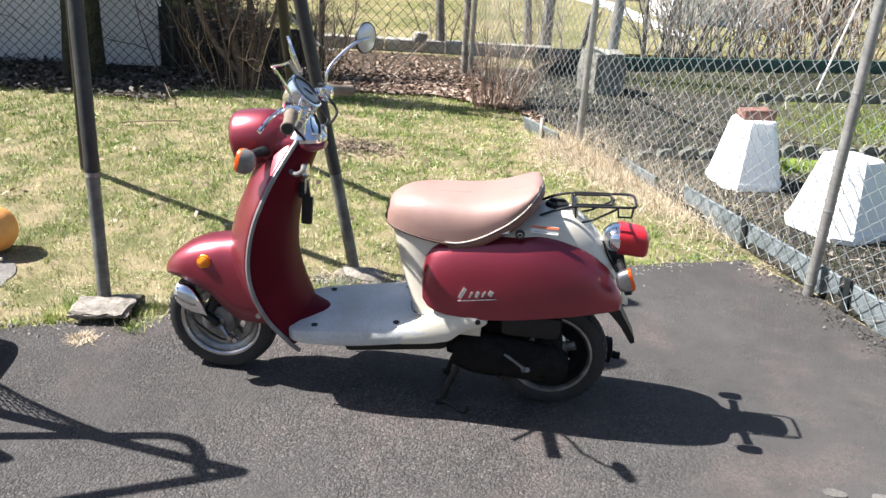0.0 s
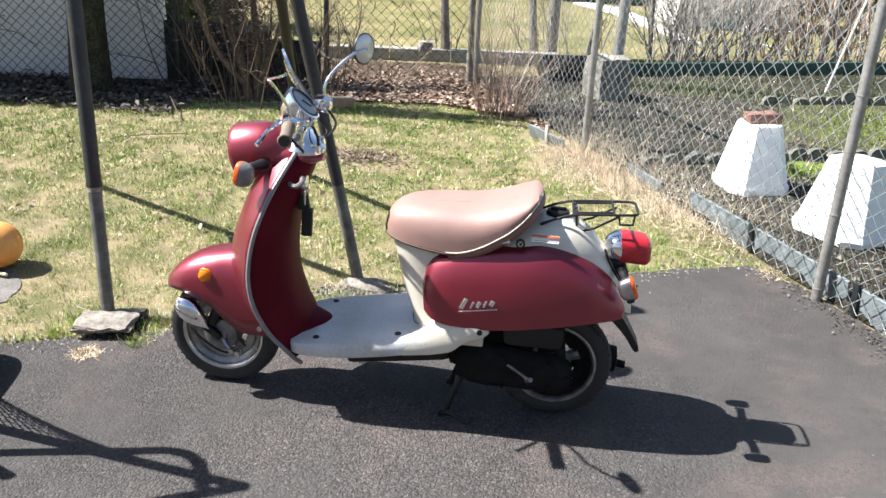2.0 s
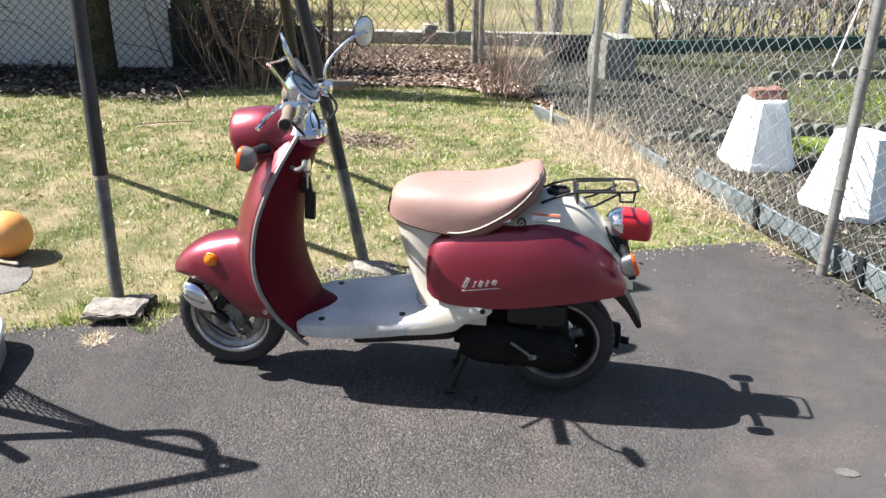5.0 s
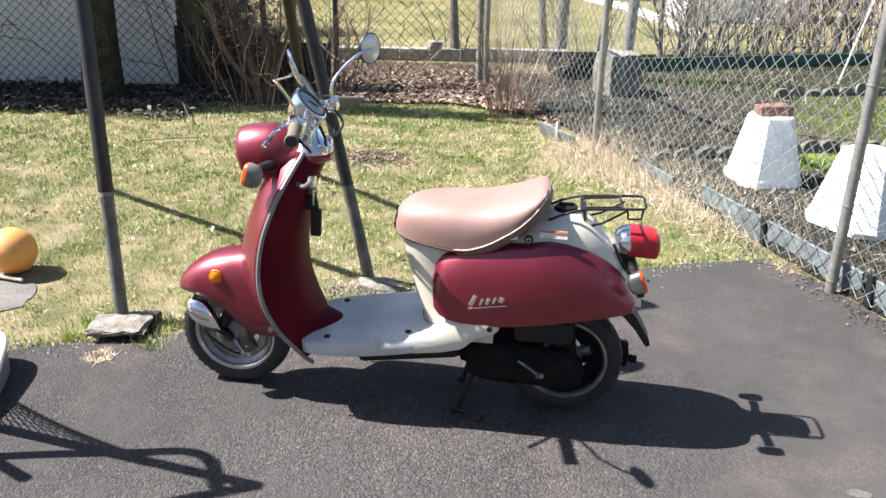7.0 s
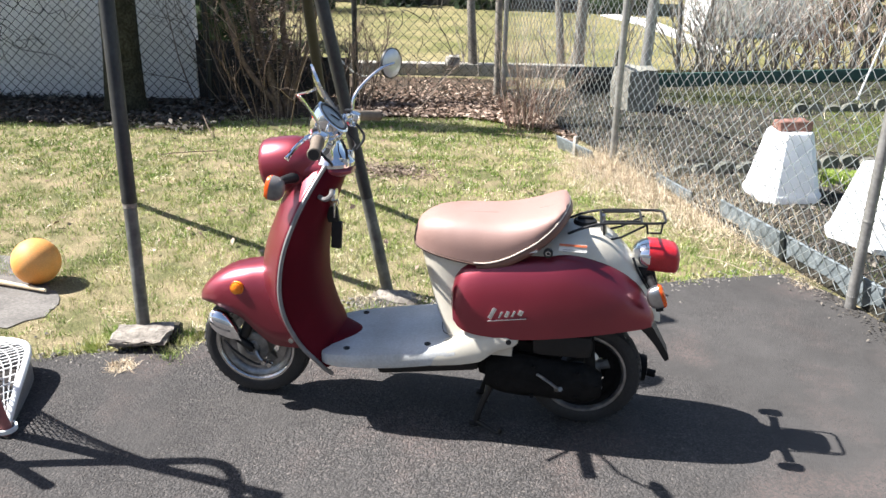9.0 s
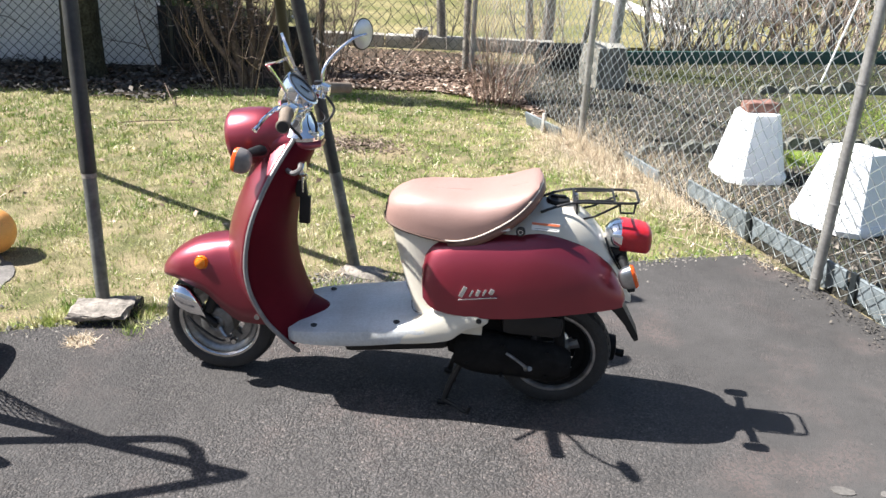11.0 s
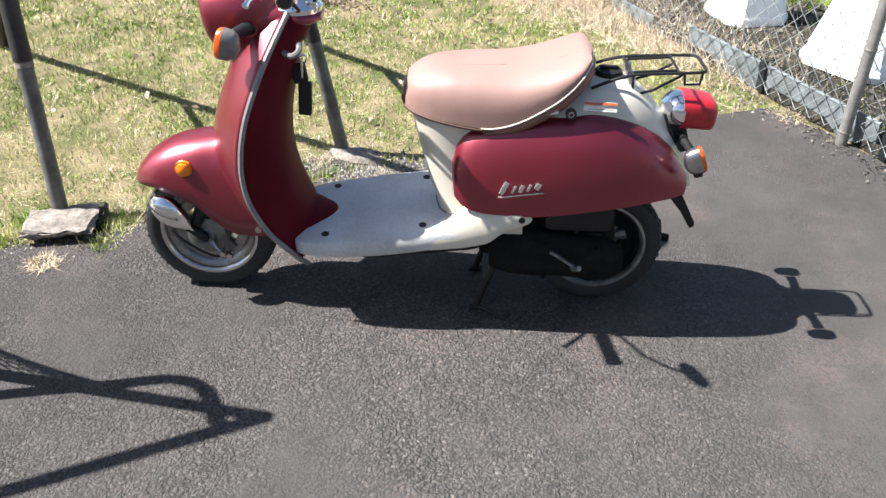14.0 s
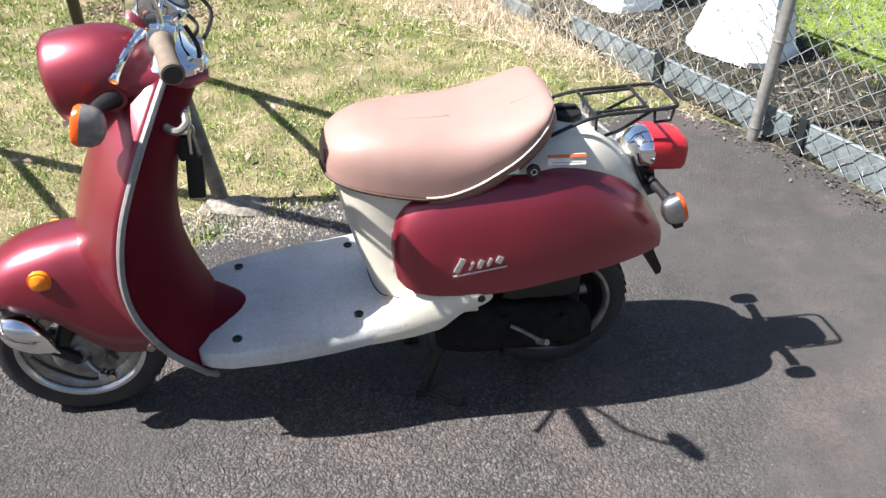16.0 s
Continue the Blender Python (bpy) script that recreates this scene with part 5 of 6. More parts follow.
# front fender
FENDER = [  # x, top, rim, half width
    (-0.770, 0.374, 0.362, 0.012), (-0.756, 0.399, 0.366, 0.046), (-0.727, 0.434, 0.372, 0.074), (-0.688, 0.463, 0.372, 0.093), (-0.64, 0.487, 0.358, 0.104),
    (-0.58, 0.503, 0.332, 0.112), (-0.53, 0.512, 0.285, 0.116), (-0.48, 0.52, 0.252, 0.12), (-0.43, 0.525, 0.246, 0.122), (-0.385, 0.53, 0.246, 0.122)]
bm = bmesh.new()
rings = []
for x, top, rim_z, w in soft(FENDER, 34):
    ring = []
    for k in range(25):
        a = math.pi * k / 24
        cy, cz = -math.cos(a), math.sin(a)
        y = w * math.copysign(abs(cy) ** 0.72, cy)
        z = rim_z + (top - rim_z) * abs(cz) ** 0.8
        ring.append((x, y, z))
    rings.append(ring)
add_loft(bm, rings, closed=False)
bmesh.ops.recalc_face_normals(bm, faces=bm.faces)
fender = part("front_fender", bm, M_RED, scooter)
mod = fender.modifiers.new("thick", "SOLIDIFY")
mod.thickness, mod.offset = 0.005, 0
for s in (-1, 1):
    refl = part("side_reflector", revolve([(-0.009, 0.0), (-0.008, 0.012), (-0.004, 0.019), (0.006, 0.021), (0.01, 0.0)], (-0.602, s * 0.105, 0.441), "y", 24), M_AMBER, scooter)
    part("reflector_ring", revolve([(-0.003, 0.020), (-0.003, 0.024), (0.008, 0.024), (0.008, 0.020)], (-0.602, s * 0.102, 0.441), "y", 24, closed=True), M_AMBER, refl)

# leg shield: outer shell, inner panel, trim
SHIELD = [  # z, edge x, front x, inner x, half width
    (0.19, -0.288, -0.330, -0.262, 0.152), (0.23, -0.312, -0.375, -0.258, 0.172), (0.28, -0.352, -0.425, -0.262, 0.185), (0.34, -0.386, -0.470, -0.286, 0.192),
    (0.40, -0.408, -0.505, -0.306, 0.198), (0.47, -0.418, -0.525, -0.318, 0.201), (0.55, -0.413, -0.520, -0.318, 0.201), (0.63, -0.396, -0.497, -0.306, 0.198),
    (0.70, -0.372, -0.468, -0.290, 0.187), (0.76, -0.348, -0.443, -0.272, 0.163), (0.81, -0.325, -0.415, -0.252, 0.130), (0.845, -0.308, -0.390, -0.235, 0.094), (0.87, -0.295, -0.365, -0.222, 0.068)]
rows = soft(SHIELD, 44)


def shell(pick, power, material, name, label=""):
    bm = bmesh.new()
    rings = []
    for z, xe, xf, xi, w in rows:
        xc = xf if pick == 0 else xi
        ring = []
        for k in range(25):
            s = -1 + 2 * k / 24
            s = math.copysign(abs(s) ** 0.85, s)
            ring.append((xc + (xe - xc) * abs(s) ** power, s * w, z))
        rings.append(ring)
    add_loft(bm, rings, closed=False)
    bmesh.ops.recalc_face_normals(bm, faces=bm.faces)
    ob = part(name, bm, material, scooter, label)
    mod = ob.modifiers.new("thick", "SOLIDIFY")
    mod.thickness, mod.offset = 0.005, 0
    return ob


shell(0, 2.1, M_RED, "leg_shield")
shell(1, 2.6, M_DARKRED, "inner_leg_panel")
for s in (-1, 1):
    pts = [(xe + 0.004, s * (w + 0.002), z) for z, xe, xf, xi, w in soft(SHIELD, 40)]
    pts = [(-0.268, s * 0.134, 0.165)] + pts + [(-0.29, s * 0.045, 0.885)]
    bm = tube(pts, 0.0075, 8)
    part("edge_trim", bm, M_TRIM, scooter, "grey edge trim")
    part("trim_screw", revolve([(-0.004, 0), (-0.004, 0.009), (0.004, 0.009), (0.004, 0)], (-0.39, s * 0.184, 0.305), "y", 12), M_STEEL, scooter)

# tongue of the inner panel that runs onto the floorboard
bm = bmesh.new()
rings = []
for x, w, z in soft([(-0.31, 0.125, 0.300), (-0.27, 0.105, 0.292), (-0.235, 0.078, 0.284), (-0.205, 0.050, 0.279), (-0.182, 0.018, 0.270)], 14):
    rings.append([(x, w * math.cos(math.pi * k / 14), 0.225 + 0.2 * (x + 0.3) + max(0.004, (z - 0.225 - 0.2 * (x + 0.3))) * math.sin(math.pi * k / 14) ** 0.6) for k in range(15)])
add_loft(bm, rings, closed=True)
bmesh.ops.recalc_face_normals(bm, faces=bm.faces)
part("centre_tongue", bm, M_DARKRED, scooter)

# headlight bucket and cowl
bm = revolve([(-0.010, 0.0), (-0.010, 0.070), (-0.012, 0.080), (-0.006, 0.087), (0.008, 0.0905), (0.05, 0.0915), (0.09, 0.089), (0.125, 0.081), (0.155, 0.066), (0.178, 0.040), (0.182, 0.0)],
             (0, 0, 0), "x", 40)
bmesh.ops.transform(bm, matrix=pose(-0.490, 0, 0.850, 0, -10, 0), verts=bm.verts)
bucket = part("headlight_bucket", bm, M_RED, scooter)
bm = revolve([(-0.016, 0.0), (-0.015, 0.03), (-0.0135, 0.055), (-0.006, 0.066), (-0.006, 0.0)], (0, 0, 0), "x", 32)
bmesh.ops.transform(bm, matrix=pose(-0.491, 0, 0.850, 0, -10, 0), verts=bm.verts)
part("headlight_lens", bm, M_CLEAR, bucket)
bm = bmesh.new()
rings = []
for x, zc, ry, rz in soft([(-0.47, 0.83, 0.03, 0.03), (-0.435, 0.832, 0.066, 0.056), (-0.385, 0.842, 0.076, 0.062), (-0.335, 0.853, 0.076, 0.050), (-0.29, 0.857, 0.072, 0.034), (-0.24, 0.855, 0.062, 0.022), (-0.212, 0.853, 0.03, 0.010)], 20):
    rings.append([(x, ry * math.cos(a), zc + rz * math.sin(a)) for a in (2 * math.pi * k / 24 for k in range(24))])
add_loft(bm, rings)
bmesh.ops.recalc_face_normals(bm, faces=bm.faces)
part("neck_cowl", bm, M_RED, scooter)

def bullet(centre, length, ry, rz, tilt, profile):
    """Rounded body along x; profile: (share of the length, share of the radii)."""
    bm = bmesh.new()
    rings = []
    for t, k in profile:
        ring = []
        for q in range(20):
            a = 2 * math.pi * q / 20
            c, d = math.cos(a), math.sin(a)
            ring.append((length * (t - 0.5), ry * k * math.copysign(abs(c) ** 0.75, c), rz * k * math.copysign(abs(d) ** 0.75, d)))
        rings.append(ring)
    add_loft(bm, rings)
    bmesh.ops.recalc_face_normals(bm, faces=bm.faces)
    bmesh.ops.transform(bm, matrix=Matrix.Translation(centre) @ rotation(0, tilt, 0).to_4x4(), verts=bm.verts)
    return bm


BODY = ((0.0, 0.25), (0.06, 0.5), (0.2, 0.76), (0.5, 0.95), (1.0, 1.0))
LENS = ((0.0, 0.98), (0.45, 0.96), (0.8, 0.85), (0.95, 0.6), (1.0, 0.3))
# front turn signals
for s in (-1, 1):
    sig = part("front_turn_signal", tube([(-0.385, s * 0.075, 0.838), (-0.41, s * 0.12, 0.838), (-0.418, s * 0.145, 0.832)], [0.019, 0.014, 0.014], 12), M_BLACK, scooter)
    bm = bullet((-0.413, s * 0.168, 0.823), 0.044, 0.027, 0.040, 192, BODY)
    part("signal_body", bm, M_SIGNAL, sig)
    bm = bullet((-0.442, s * 0.168, 0.829), 0.018, 0.027, 0.040, 192, LENS)
    part("signal_lens", bm, M_REDAMBER, sig)
    part("signal_collar", revolve([(-0.006, 0.0), (-0.006, 0.026), (0.006, 0.026), (0.006, 0.0)], (-0.387, s * 0.078, 0.838), "y", 20), M_RED, sig)

# handlebar, clamp, speedometer
bar = part("handlebar", tube(smooth_path([(-0.242, -0.325, 0.986), (-0.262, -0.22, 0.992), (-0.285, -0.12, 0.975), (-0.292, -0.05, 0.925), (-0.292, 0.05, 0.925),
                                          (-0.285, 0.12, 0.975), (-0.255, 0.22, 0.985), (-0.205, 0.325, 0.962)], 6), 0.0115, 12), M_CHROME, scooter)
bm = bmesh.new()
add_revolve(bm, [(0.0, 0.0), (0.0, 0.058), (0.018, 0.062), (0.03, 0.052), (0.05, 0.036), (0.075, 0.030), (0.075, 0.0)], (-0.278, 0, 0.868), "z", 28)
add_box(bm, (-0.285, 0, 0.945), (0.05, 0.13, 0.034), 0.012)
add_box(bm, (-0.235, -0.03, 0.885), (0.035, 0.03, 0.03), 0.008)
add_box(bm, (-0.235, 0.03, 0.89), (0.035, 0.03, 0.04), 0.008)
bmesh.ops.recalc_face_normals(bm, faces=bm.faces)
clamp = part("bar_clamp", bm, M_CHROME, bar, "chrome handlebar clamp")
part("clamp_ring", revolve([(-0.004, 0.060), (-0.004, 0.067), (0.008, 0.069), (0.014, 0.064), (0.014, 0.058)], (-0.278, 0, 0.872), "z", 32, closed=True), M_CHROME, clamp)
for s in (-1, 1):
    part("riser", tube([(-0.278, s * 0.042, 0.885), (-0.286, s * 0.044, 0.928)], [0.017, 0.019], 14), M_CHROME, clamp)
    part("clamp_cap", revolve([(-0.020, 0.0), (-0.020, 0.019), (0.020, 0.019), (0.020, 0.0)], (-0.291, s * 0.044, 0.930), "y", 18), M_ALU, clamp)
    for dx in (-0.014, 0.014):
        part("clamp_bolt", revolve([(0.0, 0.0), (0.0, 0.005), (0.006, 0.005), (0.006, 0.0)], (-0.291 + dx, s * 0.044, 0.947), "z", 8), M_BLACK, clamp)
part("wire_loom", tube(smooth_path([(-0.245, -0.02, 0.955), (-0.225, -0.035, 0.92), (-0.228, -0.03, 0.885), (-0.25, -0.02, 0.868)], 5), 0.005, 6), M_BLACK, clamp)
part("wire_loom", tube(smooth_path([(-0.235, 0.13, 0.975), (-0.205, 0.12, 0.935), (-0.215, 0.07, 0.905), (-0.245, 0.03, 0.88)], 5), 0.0045, 6), M_BLACK, clamp)
bm = revolve([(-0.075, 0.0), (-0.07, 0.028), (-0.045, 0.046), (-0.008, 0.056), (0.004, 0.056), (0.006, 0.048), (0.0, 0.046), (0.0, 0.0)], (0, 0, 0), "z", 32)
bmesh.ops.transform(bm, matrix=pose(-0.278, 0, 1.020, 0, 46, 0) @ Matrix.Scale(1.13, 4), verts=bm.verts)
speedo = part("speedometer", bm, M_CHROME, scooter, "chrome speedometer housing")
bm = revolve([(0.0, 0.0), (0.0, 0.044), (0.003, 0.044), (0.003, 0.0)], (0, 0, 0), "z", 28)
bmesh.ops.transform(bm, matrix=pose(-0.2775, 0, 1.0205, 0, 46, 0) @ Matrix.Scale(1.13, 4), verts=bm.verts)
part("dial", bm, M_ALU, speedo, "pale round dial")
bm = revolve([(0.001, 0.043), (0.001, 0.050), (0.006, 0.050), (0.006, 0.043)], (0, 0, 0), "z", 28, closed=True)
bmesh.ops.transform(bm, matrix=pose(-0.2775, 0, 1.0205, 0, 46, 0) @ Matrix.Scale(1.13, 4), verts=bm.verts)
part("dial_ring", bm, M_BLACK, speedo)
bm = box((0.005, 0.008, 0.0045), (0.034, 0.003, 0.002), 0, rotation(0, 0, 35))
bmesh.ops.transform(bm, matrix=pose(-0.2775, 0, 1.0205, 0, 46, 0) @ Matrix.Scale(1.13, 4), verts=bm.verts)
part("needle", bm, M_BLACK, speedo)
for s, x0, x1, z0, z1 in ((-1, -0.266, -0.240, 0.992, 0.986), (1, -0.252, -0.205, 0.984, 0.962)):
    a, b = Vector((x0, s * 0.205, z0)), Vector((x1, s * 0.330, z1))
    grip = part("grip", tube([a, a.lerp(b, 0.06), a.lerp(b, 0.1), a.lerp(b, 0.9), a.lerp(b, 0.97), b], [0.021, 0.021, 0.0175, 0.0175, 0.0205, 0.018], 16), M_GRIP, scooter, "brown rubber grip")
    part("grip_end", tube([b - (b - a) * 0.01, b + (b - a) * 0.02], 0.0155, 16), M_GRIPEND, grip)
    c = Vector((x0 - 0.004, s * 0.172, z0 - 0.002))
    housing = part("switch_housing", box(c, (0.05, 0.055, 0.05), 0.015, rotation(0, 15, 0)), M_CHROME, scooter)
    part("switch", box(c + Vector((-0.012, s * -0.012, 0.026)), (0.022, 0.026, 0.014), 0.004), M_BLACK, housing)
    lever = smooth_path([c + Vector((-0.03, s * 0.0, 0.008)), c + Vector((-0.042, s * 0.02, 0.002)), c + Vector((-0.058, s * 0.055, -0.014)), c + Vector((-0.074, s * 0.092, -0.040))], 5)
    part("brake_lever", tube(lever, [0.009] * 4 + [0.0062] * (len(lever) - 6) + [0.0062, 0.0088], 8), M_CHROME, bar)
    part("brake_hose", tube(smooth_path([c + Vector((-0.02, s * -0.02, 0.0)), c + Vector((-0.01, s * -0.03, -0.045)), c + Vector((0.02, s * -0.045, -0.085)), (-0.27, s * 0.05, 0.875)], 6), 0.0045, 6), M_BLACK, bar)


def mirror(pts, centre, normal, label, rim_material):
    arm = part("mirror_arm", tube(smooth_path(pts, 6), 0.0055, 8), M_CHROME, scooter)
    n = Vector(normal).normalized()
    m = Matrix.Translation(centre) @ n.to_track_quat("Z", "Y").to_matrix().to_4x4()
    bm = revolve([(-0.010, 0.0), (-0.0095, 0.018), (-0.007, 0.036), (-0.002, 0.049), (0.003, 0.051), (0.004, 0.049), (0.001, 0.047), (0.001, 0.0)], (0, 0, 0), "z", 32)
    bmesh.ops.transform(bm, matrix=m, verts=bm.verts)
    part("mirror_head", bm, M_CHROME if rim_material is M_CHROME else M_MIRRORBACK, arm, label)
    bm = revolve([(0.0015, 0.0), (0.0015, 0.046), (0.003, 0.046), (0.003, 0.0)], (0, 0, 0), "z", 32)
    bmesh.ops.transform(bm, matrix=m, verts=bm.verts)
    part("mirror_face", bm, M_MIRROR, arm, "round mirror glass")
    bm = revolve([(-0.002, 0.0495), (-0.002, 0.053), (0.005, 0.053), (0.005, 0.0495)], (0, 0, 0), "z", 32, closed=True)
    bmesh.ops.transform(bm, matrix=m, verts=bm.verts)
    part("mirror_rim", bm, rim_material, arm)


mirror([(-0.258, 0.175, 0.985), (-0.254, 0.182, 1.05), (-0.222, 0.225, 1.10), (-0.174, 0.262, 1.141), (-0.141, 0.309, 1.151)], (-0.152, 0.315, 1.150), (-0.88, 0.47, -0.02), "round satin grey mirror shell", M_BLACK)
mirror([(-0.266, -0.175, 0.99), (-0.268, -0.205, 1.055), (-0.286, -0.25, 1.115), (-0.295, -0.28, 1.145), (-0.285, -0.295, 1.152), (-0.255, -0.325, 1.163), (-0.222, -0.352, 1.178)], (-0.209, -0.362, 1.196), (0.885, 0.325, 0.345), "round chrome mirror", M_CHROME)

# ignition bezel, key pouch
part("ignition_lock", revolve([(-0.01, 0.0), (-0.01, 0.022), (0.0, 0.026), (0.012, 0.020), (0.012, 0.0)], (-0.268, -0.055, 0.782), "x", 24), M_CHROME, scooter)
part("hook", tube(smooth_path([(-0.30, -0.11, 0.79), (-0.275, -0.125, 0.785), (-0.258, -0.115, 0.795), (-0.262, -0.09, 0.805)], 5), 0.008, 8), M_SIGNAL, scooter)
keys = part("key_ring", tube([(-0.268 + 0.016 * math.cos(a), -0.05, 0.752 + 0.016 * math.sin(a)) for a in (2 * math.pi * k / 16 for k in range(17))], 0.002, 6), M_STEEL, scooter)
part("key_fob", box((-0.272, -0.05, 0.712), (0.040, 0.018, 0.055), 0.007, rotation(0, -8, 0)), M_BLACK, keys)
part("key_pouch", box((-0.262, -0.045, 0.640), (0.036, 0.02, 0.095), 0.006, rotation(0, 3, 0)), M_BLACK, keys)
part("key", box((-0.262, -0.06, 0.73), (0.006, 0.018, 0.05), 0.002), M_STEEL, keys)

# floorboard
FLOOR = [  # x, top, under, half width
    (-0.312, 0.256, 0.222, 0.12), (-0.30, 0.257, 0.217, 0.150), (-0.26, 0.262, 0.215, 0.176), (-0.18, 0.274, 0.221, 0.190), (-0.08, 0.289, 0.233, 0.197), (0.02, 0.304, 0.249, 0.199), (0.10, 0.318, 0.265, 0.199), (0.16, 0.331, 0.278, 0.199)]
bm = bmesh.new()
rings = []
for x, top, und, w in soft(FLOOR, 26):
    ring = [(x, -w * 0.9, und), (x, -w * 0.98, und + 0.004), (x, -w, und + 0.012), (x, -w, top - 0.012), (x, -w * 0.975, top - 0.003), (x, -w * 0.93, top)]
    ring += [(x, w * f, top + (0.003 if abs(f) < 0.5 else 0.001)) for f in (-0.7, -0.35, 0, 0.35, 0.7)]
    ring += [(p[0], -p[1], p[2]) for p in reversed(ring[:6])]
    rings.append(ring)
add_loft(bm, rings)
bmesh.ops.recalc_face_normals(bm, faces=bm.faces)
floorboard = part("floorboard", bm, M_FLOOR, scooter, "worn cream plastic floorboard with a blue sky tint in its colour")
for x, z in ((-0.213, 0.2705), (0.062, 0.3125)):
    for s in (-1, 1):
        bm = revolve([(0.0, 0.0), (0.0, 0.011), (0.003, 0.011), (0.003, 0.0065), (0.001, 0.006), (0.001, 0.0)], (x, s * 0.140, z), "z", 16)
        part("floor_bolt", bm, M_BLACK, floorboard)
# rear skirts of the floorboard
SKIRT = [  # x, top, under, reach
    (0.085, 0.314, 0.262, 0.1990), (0.115, 0.322, 0.266, 0.2000), (0.140, 0.336, 0.270, 0.2005), (0.160, 0.356, 0.273, 0.2010), (0.178, 0.377, 0.276, 0.2015), (0.198, 0.393, 0.281, 0.2020),
    (0.220, 0.401, 0.287, 0.2025), (0.245, 0.404, 0.296, 0.2030), (0.268, 0.405, 0.316, 0.2030), (0.295, 0.404, 0.338, 0.2030), (0.325, 0.399, 0.349, 0.2020), (0.345, 0.391, 0.357, 0.2000), (0.356, 0.382, 0.366, 0.1960), (0.360, 0.376, 0.372, 0.1930)]
for s in (-1, 1):
    bm = bmesh.new()
    rings = []
    for x, top, und, y in soft(SKIRT, 48):
        h = max(0.003, top - und)
        e = min(0.012, h * 0.32)
        low_rim = [(x, s * 0.11, und), (x, s * (y - e * 0.9), und), (x, s * (y - e * 0.3), und + e * 0.25), (x, s * y, und + e)]
        lean = min(0.030, max(0.0, h - 0.05) * 0.5)
        high_rim = [(x, s * (y - 0.1 * lean), und + h * 0.45), (x, s * (y - 0.35 * lean), und + h * 0.72), (x, s * (y - 0.8 * lean - e * 0.25), top - e * 0.4), (x, s * (y - 1.2 * lean - e), top), (x, s * 0.11, top + 0.001)]
        rings.append(low_rim + high_rim)
    add_loft(bm, rings)
    bmesh.ops.recalc_face_normals(bm, faces=bm.faces)
    skirt = part("side_skirt", bm, M_CREAM, scooter)
    part("skirt_bolt", revolve([(-0.004, 0.0), (-0.004, 0.009), (0.004, 0.009), (0.004, 0.0)], (0.331, s * 0.2005, 0.377), "y", 14), M_BLACK, skirt)

# seat post cover
bm = bmesh.new()
rings = []
for z, xf, w in soft([(0.30, 0.118, 0.150), (0.345, 0.098, 0.142), (0.40, 0.078, 0.135), (0.46, 0.060, 0.131), (0.52, 0.044, 0.128), (0.58, 0.028, 0.126), (0.64, 0.012, 0.124)], 16):
    ring = []
    for k in range(21):
        a = -math.pi / 2 + math.pi * k / 20
        ring.append((xf + 0.135 * (1 - abs(math.cos(a)) ** 0.75), w * math.copysign(abs(math.sin(a)) ** 0.8, math.sin(a)), z))
    ring += [(0.34, w, z), (0.34, -w, z)]
    rings.append(ring)
add_loft(bm, rings)
bmesh.ops.recalc_face_normals(bm, faces=bm.faces)
part("seat_post_cover", bm, M_CREAM, scooter)
part("cover_seam", tube(smooth_path([(0.155, -0.142, 0.352), (0.115, -0.115, 0.348), (0.099, -0.06, 0.347), (0.095, 0, 0.347), (0.099, 0.06, 0.347), (0.155, 0.142, 0.352)], 6), 0.0016, 6), M_BLACK, scooter)

# rear top cover
bm = bmesh.new()
rings = []
for x, top, und, w in soft([(0.14, 0.64, 0.42, 0.13), (0.24, 0.65, 0.40, 0.145), (0.36, 0.685, 0.40, 0.152), (0.45, 0.712, 0.41, 0.150), (0.53, 0.722, 0.42, 0.140), (0.60, 0.712, 0.43, 0.127), (0.66, 0.670, 0.44, 0.112), (0.71, 0.612, 0.44, 0.097),
                            (0.755, 0.540, 0.435, 0.082), (0.79, 0.474, 0.43, 0.068), (0.805, 0.44, 0.42, 0.055)], 32):
    ring = []
    for k in range(25):
        a = math.pi * k / 24
        c, s_ = -math.cos(a), math.sin(a)
        ring.append((x, w * math.copysign(abs(c) ** 0.7, c), und + (top - und) * s_ ** 0.55))
    rings.append(ring)
add_loft(bm, rings)
bmesh.ops.recalc_face_normals(bm, faces=bm.faces)
part("tail_cover", bm, M_CREAM, scooter)

# side panels
PANEL = [  # x, top, bottom, reach
    (0.138, 0.520, 0.470, 0.132), (0.143, 0.560, 0.436, 0.150), (0.156, 0.588, 0.414, 0.166), (0.178, 0.605, 0.399, 0.178), (0.21, 0.617, 0.391, 0.186), (0.27, 0.630, 0.387, 0.192), (0.34, 0.640, 0.386, 0.195), (0.42, 0.647, 0.393, 0.195),
    (0.505, 0.657, 0.404, 0.190), (0.58, 0.643, 0.415, 0.184), (0.64, 0.618, 0.424, 0.175), (0.69, 0.585, 0.430, 0.163), (0.73, 0.546, 0.434, 0.149), (0.758, 0.508, 0.438, 0.136), (0.774, 0.478, 0.444, 0.122), (0.778, 0.466, 0.452, 0.110)]
SECTION = [(math.sin(radians(q)) ** 0.9, (1 - math.cos(radians(q))) / (1 - math.cos(radians(104)))) for q in range(0, 105, 4)]
